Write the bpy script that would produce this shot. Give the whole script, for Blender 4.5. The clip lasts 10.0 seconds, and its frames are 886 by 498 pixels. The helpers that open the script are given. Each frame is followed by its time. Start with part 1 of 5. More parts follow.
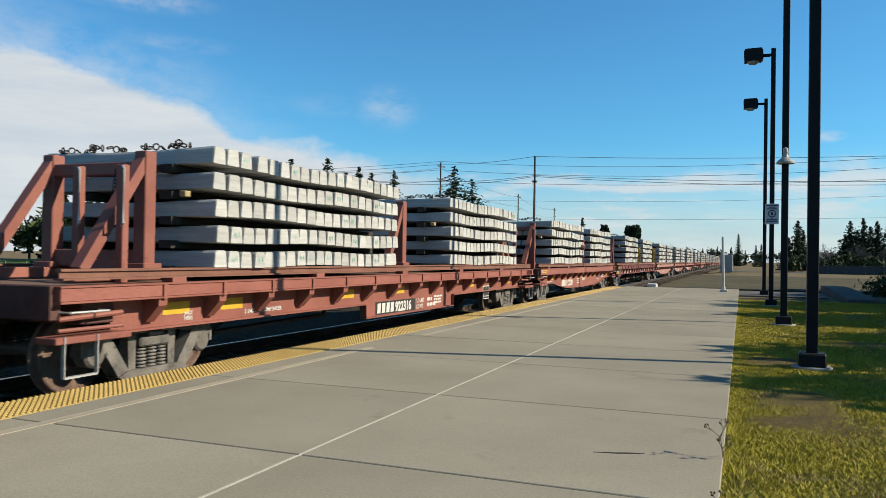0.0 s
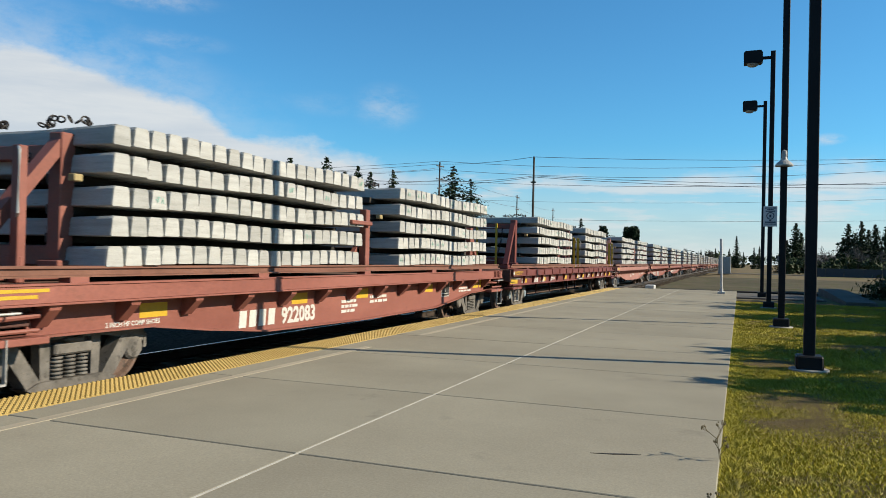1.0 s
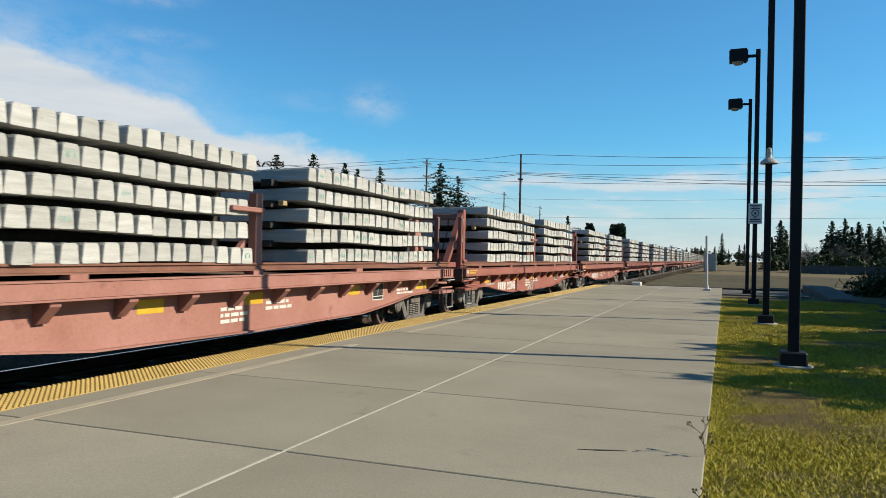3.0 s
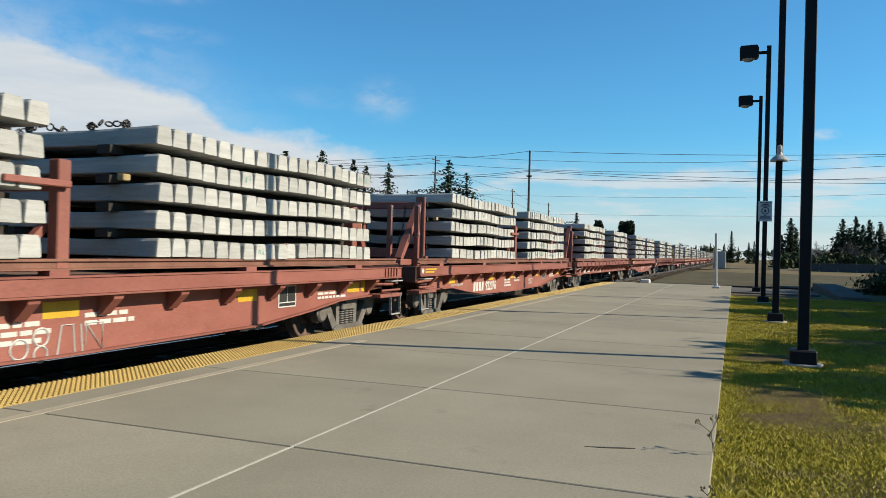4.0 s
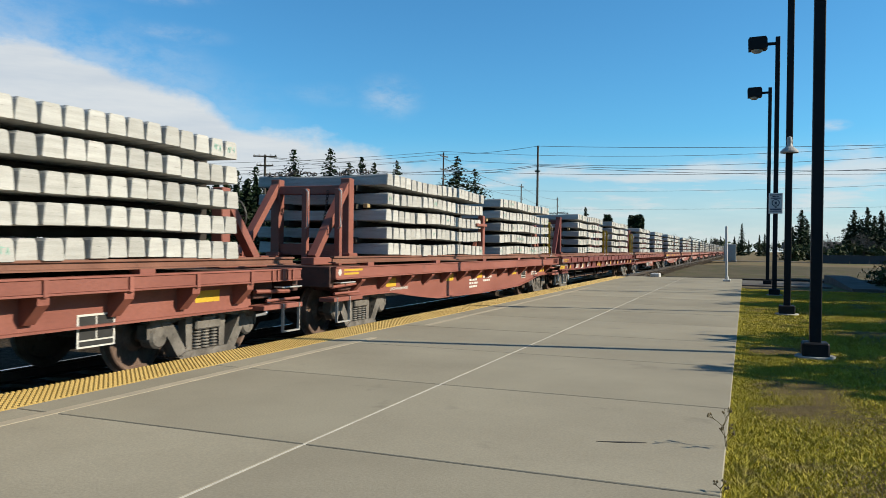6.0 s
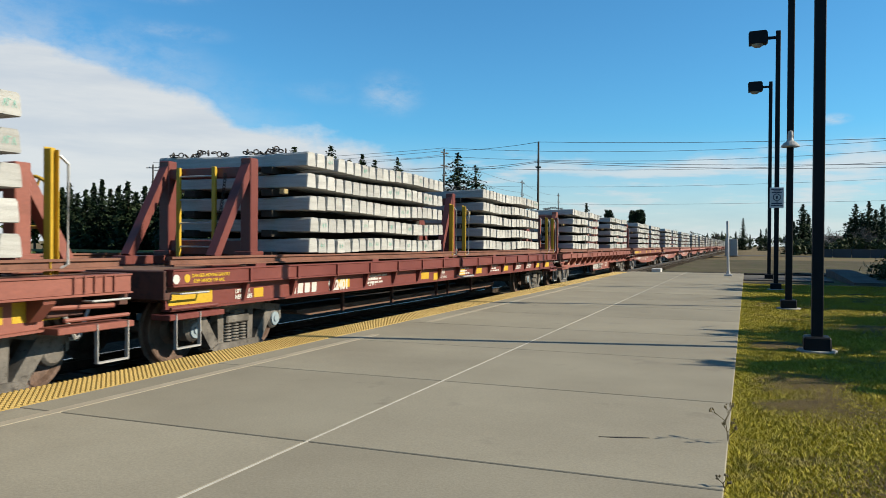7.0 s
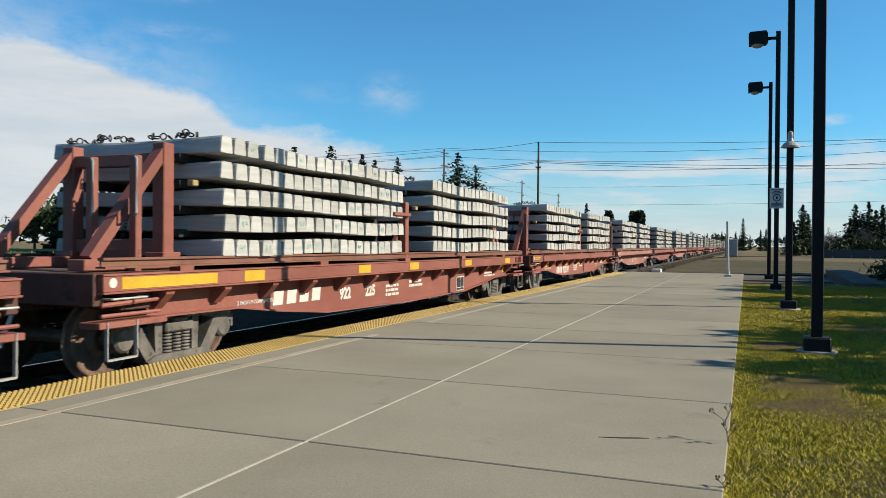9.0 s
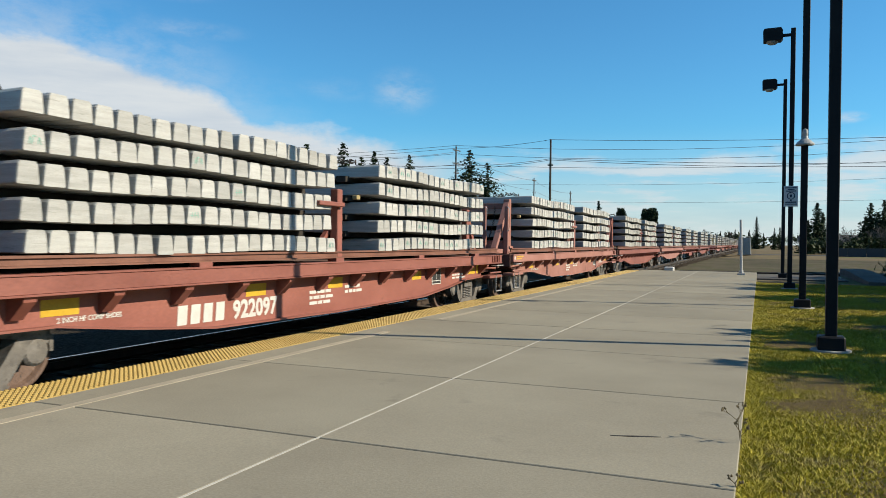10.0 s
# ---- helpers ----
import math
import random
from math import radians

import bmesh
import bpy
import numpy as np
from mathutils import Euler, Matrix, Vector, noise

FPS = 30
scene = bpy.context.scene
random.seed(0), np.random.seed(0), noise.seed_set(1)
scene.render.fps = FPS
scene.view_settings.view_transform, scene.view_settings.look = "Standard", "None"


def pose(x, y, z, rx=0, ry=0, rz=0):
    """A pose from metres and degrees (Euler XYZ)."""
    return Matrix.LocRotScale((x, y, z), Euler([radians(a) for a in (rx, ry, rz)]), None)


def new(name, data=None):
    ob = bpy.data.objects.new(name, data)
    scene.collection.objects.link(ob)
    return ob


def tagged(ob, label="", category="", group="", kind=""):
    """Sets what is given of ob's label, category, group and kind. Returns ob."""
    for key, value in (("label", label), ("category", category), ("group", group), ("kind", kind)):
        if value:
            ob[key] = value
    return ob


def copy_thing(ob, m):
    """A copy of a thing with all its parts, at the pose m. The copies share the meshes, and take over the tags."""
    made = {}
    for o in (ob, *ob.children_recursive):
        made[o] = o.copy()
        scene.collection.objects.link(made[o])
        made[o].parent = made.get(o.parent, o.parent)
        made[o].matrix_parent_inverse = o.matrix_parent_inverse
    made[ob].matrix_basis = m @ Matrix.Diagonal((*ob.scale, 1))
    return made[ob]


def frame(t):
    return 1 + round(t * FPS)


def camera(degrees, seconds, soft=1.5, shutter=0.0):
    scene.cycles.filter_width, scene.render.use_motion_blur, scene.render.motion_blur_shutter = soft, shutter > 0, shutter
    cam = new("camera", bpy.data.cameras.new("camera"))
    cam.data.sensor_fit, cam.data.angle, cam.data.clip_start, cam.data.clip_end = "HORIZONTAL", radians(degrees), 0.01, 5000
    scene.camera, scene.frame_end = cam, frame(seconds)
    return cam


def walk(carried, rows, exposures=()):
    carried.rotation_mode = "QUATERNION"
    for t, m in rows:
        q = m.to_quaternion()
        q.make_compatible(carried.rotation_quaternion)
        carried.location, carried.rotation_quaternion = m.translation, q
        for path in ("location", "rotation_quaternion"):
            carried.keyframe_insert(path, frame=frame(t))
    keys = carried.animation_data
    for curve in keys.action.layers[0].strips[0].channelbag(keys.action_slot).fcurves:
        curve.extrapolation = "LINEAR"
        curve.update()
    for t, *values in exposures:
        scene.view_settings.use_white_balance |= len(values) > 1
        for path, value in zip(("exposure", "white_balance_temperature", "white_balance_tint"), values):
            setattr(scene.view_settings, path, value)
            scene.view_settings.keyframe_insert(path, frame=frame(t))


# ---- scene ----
cam = camera(60.14, 10.0, soft=0.8, shutter=0.04)
EYE = (0.0, 0.0, 1.36)
# seconds, yaw, pitch, roll of the hand-held camera
PATH = [
    (0.0, 21.322, 0.593, -0.892), (0.5, 21.072, 0.555, -1.194), (1.0, 21.199, 0.582, -1.331), (1.5, 20.796, 0.713, -1.446),
    (2.0, 20.258, 0.704, -1.410), (2.5, 20.042, 0.594, -1.223), (4.0, 20.862, 0.132, -1.485), (4.5, 20.889, 0.199, -1.426),
    (5.0, 21.102, 0.496, -1.451), (5.5, 21.612, 0.576, -1.097), (5.7, 21.595, 0.255, -0.970), (6.8, 21.615, -0.385, -0.450),
    (7.0, 21.632, -0.409, -0.406), (7.5, 21.498, -0.361, -0.312), (8.0, 21.580, -0.223, -0.151), (8.5, 21.679, -0.283, -0.128),
    (9.0, 21.627, -0.399, -0.464), (9.5, 21.969, -0.608, -0.461), (10.0, 22.498, -0.602, -0.638),
]
walk(cam, [(t, pose(*EYE, 90 + p, r, y)) for t, y, p, r in PATH])
scene.view_settings.exposure = 0.811

# ---- light ----
SUN_UP = radians(31)
SUN_TO = Vector((0.97 * math.cos(SUN_UP), 0.24 * math.cos(SUN_UP), math.sin(SUN_UP))).normalized()
lamp = bpy.data.lights.new("sun", "SUN")
lamp.energy, lamp.angle, lamp.color = 5.0, radians(0.5), (1.0, 0.90, 0.70)
sun = new("sun", lamp)
sun.rotation_euler = SUN_TO.to_track_quat("Z", "Y").to_euler()


def make_world():
    world = bpy.data.worlds.new("sky")
    scene.world = world
    world.use_nodes = True
    nt = world.node_tree
    nt.nodes.clear()
    N = nt.nodes.new
    L = nt.links.new

    def m(op, a, b=None, c=None):
        n = N("ShaderNodeMath")
        n.operation = op
        for i, v in enumerate((a, b, c)):
            if v is None:
                continue
            if isinstance(v, (int, float)):
                n.inputs[i].default_value = v
            else:
                L(v, n.inputs[i])
        return n.outputs[0]

    def smooth(v, lo, hi, a=0.0, b=1.0):
        n = N("ShaderNodeMapRange")
        n.interpolation_type = "SMOOTHSTEP"
        L(v, n.inputs[0])
        for i, x in enumerate((lo, hi, a, b)):
            n.inputs[i + 1].default_value = x
        return n.outputs[0]

    sky = N("ShaderNodeTexSky")
    sky.sky_type, sky.sun_disc = "NISHITA", False
    sky.sun_elevation, sky.sun_rotation = SUN_UP, math.atan2(SUN_TO.x, SUN_TO.y)
    sky.air_density, sky.dust_density, sky.ozone_density = 1.0, 0.35, 2.2
    co = N("ShaderNodeTexCoord").outputs["Generated"]
    sep = N("ShaderNodeSeparateXYZ")
    L(co, sep.inputs[0])
    x, y, z = sep.outputs

    def noise_at(scale, stretch, detail, rough):
        mp = N("ShaderNodeMapping")
        mp.inputs["Scale"].default_value = stretch
        L(co, mp.inputs[0])
        n = N("ShaderNodeTexNoise")
        n.inputs["Scale"].default_value, n.inputs["Detail"].default_value, n.inputs["Roughness"].default_value = scale, detail, rough
        L(mp.outputs[0], n.inputs["Vector"])
        return n.outputs[0]

    big = noise_at(6.0, (1, 1, 2.2), 8, 0.62)
    streak = noise_at(5.0, (1, 1, 7.0), 7, 0.6)
    wisp = noise_at(9.0, (1, 1, 2.0), 6, 0.65)
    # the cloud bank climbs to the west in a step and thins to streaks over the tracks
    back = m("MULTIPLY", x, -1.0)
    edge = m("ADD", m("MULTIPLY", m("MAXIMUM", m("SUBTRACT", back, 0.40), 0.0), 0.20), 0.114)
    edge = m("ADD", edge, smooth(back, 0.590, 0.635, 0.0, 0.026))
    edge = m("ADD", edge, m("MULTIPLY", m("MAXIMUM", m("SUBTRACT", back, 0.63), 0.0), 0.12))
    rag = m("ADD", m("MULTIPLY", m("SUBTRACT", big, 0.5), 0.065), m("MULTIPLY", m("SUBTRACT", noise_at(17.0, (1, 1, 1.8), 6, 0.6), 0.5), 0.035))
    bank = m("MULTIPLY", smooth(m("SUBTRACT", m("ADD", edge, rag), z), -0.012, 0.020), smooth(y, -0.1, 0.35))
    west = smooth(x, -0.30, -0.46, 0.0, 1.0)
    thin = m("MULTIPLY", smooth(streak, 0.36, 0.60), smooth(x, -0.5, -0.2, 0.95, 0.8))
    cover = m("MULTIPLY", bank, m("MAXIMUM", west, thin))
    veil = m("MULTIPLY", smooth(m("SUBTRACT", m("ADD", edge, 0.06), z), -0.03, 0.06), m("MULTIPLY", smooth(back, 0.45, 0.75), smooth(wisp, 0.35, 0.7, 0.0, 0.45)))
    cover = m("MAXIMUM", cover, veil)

    def puff(cx, cz, wx, wz, amount):
        """A small torn cloud round one direction."""
        d = m("SQRT", m("ADD", m("POWER", m("DIVIDE", m("SUBTRACT", x, cx), wx), 2.0), m("POWER", m("DIVIDE", m("SUBTRACT", z, cz), wz), 2.0)))
        return m("MULTIPLY", m("MULTIPLY", smooth(d, 1.0, 0.1), smooth(wisp_fine, 0.25, 0.80, 0.0, amount)), smooth(y, 0.0, 0.3))

    wisp_fine = noise_at(26.0, (1, 1, 2.2), 7, 0.65)
    for spot in ((-0.425, 0.190, 0.050, 0.036, 0.42), (-0.639, 0.250, 0.070, 0.016, 0.28), (-0.655, 0.296, 0.085, 0.020, 0.6), (-0.50, 0.190, 0.06, 0.020, 0.15),
                 (0.091, 0.146, 0.026, 0.009, 0.85), (0.06, 0.115, 0.10, 0.012, 0.7), (-0.03, 0.098, 0.12, 0.014, 0.9), (-0.12, 0.088, 0.10, 0.012, 0.7)):
        cover = m("MAXIMUM", cover, puff(*spot))
    cover = m("MINIMUM", cover, 0.95)
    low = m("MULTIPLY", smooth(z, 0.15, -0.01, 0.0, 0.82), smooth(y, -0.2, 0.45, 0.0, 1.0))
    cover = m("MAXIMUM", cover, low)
    shade = N("ShaderNodeMix")
    shade.data_type = "RGBA"
    L(smooth(streak, 0.3, 0.7), shade.inputs["Factor"])
    shade.inputs["A"].default_value = (6.6, 7.2, 7.8, 1)
    shade.inputs["B"].default_value = (8.0, 8.3, 8.4, 1)
    mix = N("ShaderNodeMix")
    mix.data_type = "RGBA"
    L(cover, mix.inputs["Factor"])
    tint = N("ShaderNodeMix")
    tint.data_type, tint.blend_type = "RGBA", "MULTIPLY"
    tint.inputs["Factor"].default_value = 1.0
    tint.inputs["B"].default_value = (0.57, 1.33, 1.69, 1)
    L(sky.outputs[0], tint.inputs["A"])
    L(tint.outputs["Result"], mix.inputs["A"])
    L(shade.outputs["Result"], mix.inputs["B"])
    bg = N("ShaderNodeBackground")
    bg.inputs["Strength"].default_value = 0.0523
    L(mix.outputs["Result"], bg.inputs["Color"])
    out = N("ShaderNodeOutputWorld")
    L(bg.outputs[0], out.inputs[0])


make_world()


# ---- materials ----
def material(name, dark, light, rough=0.7, scale=3.0, fine=40.0, bump=0.15, metal=0.0, dirt=None, dirt_at=0.6, vary=0.0, stretch=(1, 1, 1), island=0.0, spec=0.4, depth=0.01):
    """A surface of two tones in broad patches, with fine grain, a third tone as stains, and fine relief."""
    mt = bpy.data.materials.new(name)
    mt.use_nodes = True
    nt = mt.node_tree
    N, L = nt.nodes.new, nt.links.new
    bsdf = nt.nodes["Principled BSDF"]
    bsdf.inputs["Roughness"].default_value, bsdf.inputs["Metallic"].default_value = rough, metal
    bsdf.inputs["Specular IOR Level"].default_value = spec
    co = N("ShaderNodeTexCoord").outputs["Object"]
    mp = N("ShaderNodeMapping")
    mp.inputs["Scale"].default_value = stretch
    info = N("ShaderNodeObjectInfo")
    add = N("ShaderNodeVectorMath")
    add.operation = "ADD"
    sc = N("ShaderNodeMath")
    sc.operation = "MULTIPLY"
    sc.inputs[1].default_value = 37.0
    L(info.outputs["Random"], sc.inputs[0])
    L(co, add.inputs[0])
    L(sc.outputs[0], add.inputs[1])
    L(add.outputs[0], mp.inputs[0])

    def tex(s, detail, r):
        n = N("ShaderNodeTexNoise")
        n.inputs["Scale"].default_value, n.inputs["Detail"].default_value, n.inputs["Roughness"].default_value = s, detail, r
        L(mp.outputs[0], n.inputs["Vector"])
        return n.outputs[0]

    def blend(kind, fac, a, b):
        n = N("ShaderNodeMix")
        n.data_type, n.blend_type = "RGBA", kind
        for sock, v in ((n.inputs["Factor"], fac), (n.inputs["A"], a), (n.inputs["B"], b)):
            if isinstance(v, (int, float)):
                sock.default_value = v
            elif isinstance(v, tuple):
                sock.default_value = (*v, 1)
            else:
                L(v, sock)
        return n.outputs["Result"]

    def ramp(v, lo, hi, a=0.0, b=1.0):
        n = N("ShaderNodeMapRange")
        L(v, n.inputs[0])
        for i, q in enumerate((lo, hi, a, b)):
            n.inputs[i + 1].default_value = q
        return n.outputs[0]

    broad, grain = tex(scale, 5, 0.6), tex(fine, 4, 0.6)
    col = blend("MIX", ramp(broad, 0.32, 0.68), dark, light)
    col = blend("MULTIPLY", 1.0, col, ramp_grey(N, L, grain))
    if dirt:
        col = blend("MIX", ramp(tex(scale * 2.3, 7, 0.7), dirt_at, dirt_at + 0.1, 0, 0.85), col, dirt)
    if vary or island:
        src = info.outputs["Random"]
        if island:
            src = N("ShaderNodeNewGeometry").outputs["Random Per Island"]
        hs = N("ShaderNodeHueSaturation")
        L(ramp(src, 0, 1, 1 - max(vary, island), 1 + max(vary, island)), hs.inputs["Value"])
        L(col, hs.inputs["Color"])
        col = hs.outputs[0]
    L(col, bsdf.inputs["Base Color"])
    L(ramp(grain, 0.2, 0.8, max(0.0, rough - 0.12), min(1.0, rough + 0.12)), bsdf.inputs["Roughness"])
    if bump:
        bp = N("ShaderNodeBump")
        bp.inputs["Strength"].default_value, bp.inputs["Distance"].default_value = bump, depth
        L(grain, bp.inputs["Height"])
        L(bp.outputs[0], bsdf.inputs["Normal"])
    return mt


def ramp_grey(N, L, v):
    n = N("ShaderNodeMapRange")
    L(v, n.inputs[0])
    n.inputs[1].default_value, n.inputs[2].default_value, n.inputs[3].default_value, n.inputs[4].default_value = 0.25, 0.75, 0.82, 1.12
    c = N("ShaderNodeCombineColor")
    for i in range(3):
        L(n.outputs[0], c.inputs[i])
    return c.outputs[0]


CONCRETE = material("platform concrete", (0.192, 0.173, 0.134), (0.238, 0.218, 0.169), 0.9, 0.5, 60, 0.14, spec=0.12, dirt=(0.155, 0.139, 0.112), dirt_at=0.61, vary=0.06)
JOINT = material("dark joint filler", (0.029, 0.025, 0.023), (0.051, 0.046, 0.040), 0.9, 2, 40)
SEALANT = material("pale joint sealant", (0.314, 0.296, 0.262), (0.388, 0.371, 0.331), 0.7, 4, 50, dirt=(0.205, 0.188, 0.160), dirt_at=0.6)
TACTILE = material("yellow tactile paving", (0.285, 0.188, 0.048), (0.342, 0.234, 0.068), 0.65, 1.2, 50, 0.1, dirt=(0.205, 0.143, 0.051), dirt_at=0.6, vary=0.04)
STRIPE = material("worn cream stripe", (0.245, 0.213, 0.160), (0.296, 0.259, 0.194), 0.75, 3, 60, dirt=(0.205, 0.188, 0.160), dirt_at=0.58)
PAD = material("pale concrete", (0.228, 0.217, 0.199), (0.285, 0.274, 0.251), 0.85, 1.0, 40, 0.15, dirt=(0.160, 0.148, 0.137))
ASPHALT = material("asphalt", (0.025, 0.025, 0.026), (0.043, 0.042, 0.040), 0.9, 0.3, 60, 0.3)
BALLAST = material("ballast", (0.020, 0.015, 0.010), (0.085, 0.066, 0.048), 0.95, 11, 45, 0.9, spec=0.03, depth=0.05, dirt=(0.014, 0.011, 0.008), dirt_at=0.50)
SLEEPER = material("weathered sleeper", (0.057, 0.046, 0.037), (0.114, 0.094, 0.074), 0.9, 3, 30, 0.4, stretch=(0.3, 3, 3), vary=0.2)
RAIL = material("rail steel", (0.074, 0.057, 0.048), (0.114, 0.086, 0.068), 0.45, 5, 60, 0.1, metal=0.6)
RAILHEAD = material("polished rail head", (0.285, 0.296, 0.314), (0.353, 0.365, 0.376), 0.22, 4, 60, 0.0, metal=1.0)
SOIL = material("dry soil and stubble", (0.108, 0.082, 0.048), (0.160, 0.125, 0.074), 0.95, spec=0.05, scale=0.05, fine=2.5, bump=0.5, depth=0.05, dirt=(0.074, 0.086, 0.029), dirt_at=0.55)
LAWN = material("thin lawn soil", (0.065, 0.048, 0.025), (0.099, 0.073, 0.034), 0.95, 0.8, 22, 0.8, depth=0.03, spec=0.05, dirt=(0.057, 0.043, 0.026), dirt_at=0.56)
BLADE = material("grass blades", (0.245, 0.212, 0.016), (0.36, 0.30, 0.028), 0.6, 0.7, 5, 0.0, island=0.32, spec=0.2, dirt=(0.25, 0.19, 0.07), dirt_at=0.57)
FARGRASS = material("green verge", (0.057, 0.091, 0.020), (0.091, 0.120, 0.034), 0.95, 0.08, 3, 0.4, spec=0.05, depth=0.05, dirt=(0.114, 0.097, 0.051), dirt_at=0.6)
OXIDE = material("oxide red paint", (0.154, 0.047, 0.033), (0.217, 0.076, 0.056), 0.62, 0.9, 26, 0.12, dirt=(0.108, 0.043, 0.029), dirt_at=0.62, vary=0.08, stretch=(1, 0.6, 1.4))
# red paint darkened to carry the shade of ends and underside, with darker stains
SHADE_RED = material("red-brown paint darkened for shade", (0.048, 0.020, 0.016), (0.086, 0.034, 0.025), 0.75, 2, 26, 0.15, dirt=(0.029, 0.017, 0.014), dirt_at=0.55)
MAROON = material("newer maroon paint", (0.105, 0.025, 0.021), (0.143, 0.039, 0.031), 0.5, 0.9, 26, 0.1, dirt=(0.074, 0.029, 0.023), dirt_at=0.64, vary=0.06)
FADED = material("faded chalky red paint", (0.205, 0.086, 0.065), (0.262, 0.125, 0.103), 0.75, 0.8, 26, 0.12, dirt=(0.125, 0.051, 0.037), dirt_at=0.6, vary=0.06)
DECK = material("rusty deck", (0.091, 0.048, 0.031), (0.137, 0.074, 0.048), 0.85, 2, 30, 0.3, dirt=(0.057, 0.040, 0.029))
RUSTRAIL = material("brown crane rail", (0.114, 0.046, 0.029), (0.171, 0.074, 0.048), 0.6, 2, 30, 0.15, dirt=(0.080, 0.034, 0.023))
TRUCK = material("grimy cast steel", (0.062, 0.055, 0.048), (0.15, 0.134, 0.118), 0.65, 4, 40, 0.3, dirt=(0.026, 0.022, 0.018), dirt_at=0.56)
UNDER = material("sooty underframe", (0.025, 0.017, 0.014), (0.048, 0.031, 0.025), 0.85, 3, 30, 0.2)
WHEEL = material("rusty wheel plate", (0.080, 0.050, 0.038), (0.15, 0.097, 0.075), 0.6, 5, 40, 0.2, metal=0.1, dirt=(0.035, 0.027, 0.022), dirt_at=0.56)
BLUECAP = material("pale bearing cap", (0.171, 0.217, 0.251), (0.239, 0.285, 0.314), 0.55, 8, 50, 0.1, dirt=(0.086, 0.074, 0.068))
YELLOW = material("safety yellow paint", (0.376, 0.228, 0.011), (0.445, 0.285, 0.020), 0.55, 3, 40, 0.05, dirt=(0.239, 0.154, 0.034), dirt_at=0.66)
WHITE = material("stencil white", (0.388, 0.376, 0.353), (0.456, 0.445, 0.422), 0.7, 9, 60, 0.0, dirt=(0.257, 0.148, 0.125), dirt_at=0.66)
BLACK = material("stencil black", (0.011, 0.011, 0.011), (0.020, 0.020, 0.020), 0.6, 5, 40, 0.0)
TIE = material("cast concrete", (0.27, 0.265, 0.25), (0.36, 0.355, 0.34), 0.85, 3.0, 60, 0.3, dirt=(0.17, 0.165, 0.15), dirt_at=0.60, vary=0.15, stretch=(0.5, 0.5, 6.0))
MINT = material("green crayon", (0.143, 0.314, 0.257), (0.199, 0.376, 0.314), 0.8, 9, 60, 0.0)
DUNNAGE = material("tarred timber", (0.016, 0.013, 0.010), (0.034, 0.027, 0.021), 0.9, 3, 30, 0.3)
BLOCK = material("pale timber block", (0.239, 0.182, 0.080), (0.296, 0.228, 0.114), 0.8, 5, 40, 0.2)
CHAIN = material("dark chain", (0.023, 0.020, 0.020), (0.051, 0.043, 0.037), 0.55, 8, 60, 0.0, metal=0.6)
BRIGHT = material("worn bright rod", (0.296, 0.291, 0.285), (0.388, 0.382, 0.371), 0.45, 8, 60, 0.0, metal=0.3)
POLE = material("black pole paint", (0.005, 0.006, 0.008), (0.009, 0.010, 0.013), 0.6, 2, 40, 0.04, spec=0.15)
GREYCAST = material("grey casting", (0.217, 0.217, 0.211), (0.274, 0.274, 0.268), 0.5, 5, 40, 0.05)
GALV = material("white pipe paint", (0.376, 0.376, 0.376), (0.445, 0.445, 0.439), 0.55, 4, 40, 0.05)
SIGN = material("white sign face", (0.422, 0.428, 0.445), (0.456, 0.462, 0.473), 0.5, 3, 40, 0.0)
INK = material("dark sign ink", (0.029, 0.029, 0.051), (0.046, 0.046, 0.074), 0.6, 5, 40, 0.0)
UPOLE = material("creosoted pole", (0.031, 0.024, 0.020), (0.057, 0.046, 0.037), 0.9, 2, 20, 0.3, stretch=(4, 4, 0.3))
WIRE = material("weathered wire", (0.057, 0.063, 0.068), (0.080, 0.086, 0.091), 0.6, 1, 10, 0.0)
BARK = material("bark", (0.040, 0.029, 0.021), (0.074, 0.057, 0.043), 0.9, 2, 12, 0.4)
NEEDLE = material("conifer needles", (0.008, 0.016, 0.007), (0.020, 0.033, 0.013), 0.7, 0.5, 6, 0.0, island=0.5, spec=0.15)
LEAF = material("broad leaves", (0.020, 0.031, 0.010), (0.040, 0.054, 0.017), 0.65, 0.5, 6, 0.0, island=0.45, spec=0.2)
TWIG = material("bare twigs", (0.080, 0.065, 0.054), (0.114, 0.097, 0.080), 0.9, 1, 8, 0.0)
ROOF = material("grey shingles", (0.057, 0.057, 0.060), (0.091, 0.088, 0.086), 0.9, 1, 9, 0.2)
STUCCO = material("pale stucco", (0.239, 0.217, 0.182), (0.296, 0.268, 0.228), 0.9, 0.5, 9, 0.1)
# concrete with the trees' shade put into its colour, for path and ramp
SHADED_SLAB = material("shade-dark grey concrete", (0.074, 0.068, 0.063), (0.114, 0.105, 0.094), 0.9, 1.0, 30, 0.2, spec=0.1)
SLATE = material("dark slate-blue fence", (0.020, 0.024, 0.031), (0.034, 0.040, 0.048), 0.7, 0.3, 6, 0.1)
GLASS = material("dark window glass", (0.009, 0.010, 0.011), (0.014, 0.016, 0.017), 0.1, 1, 9, 0.0)
WEED = material("dry weed", (0.091, 0.068, 0.034), (0.137, 0.103, 0.051), 0.9, 4, 20, 0.0)


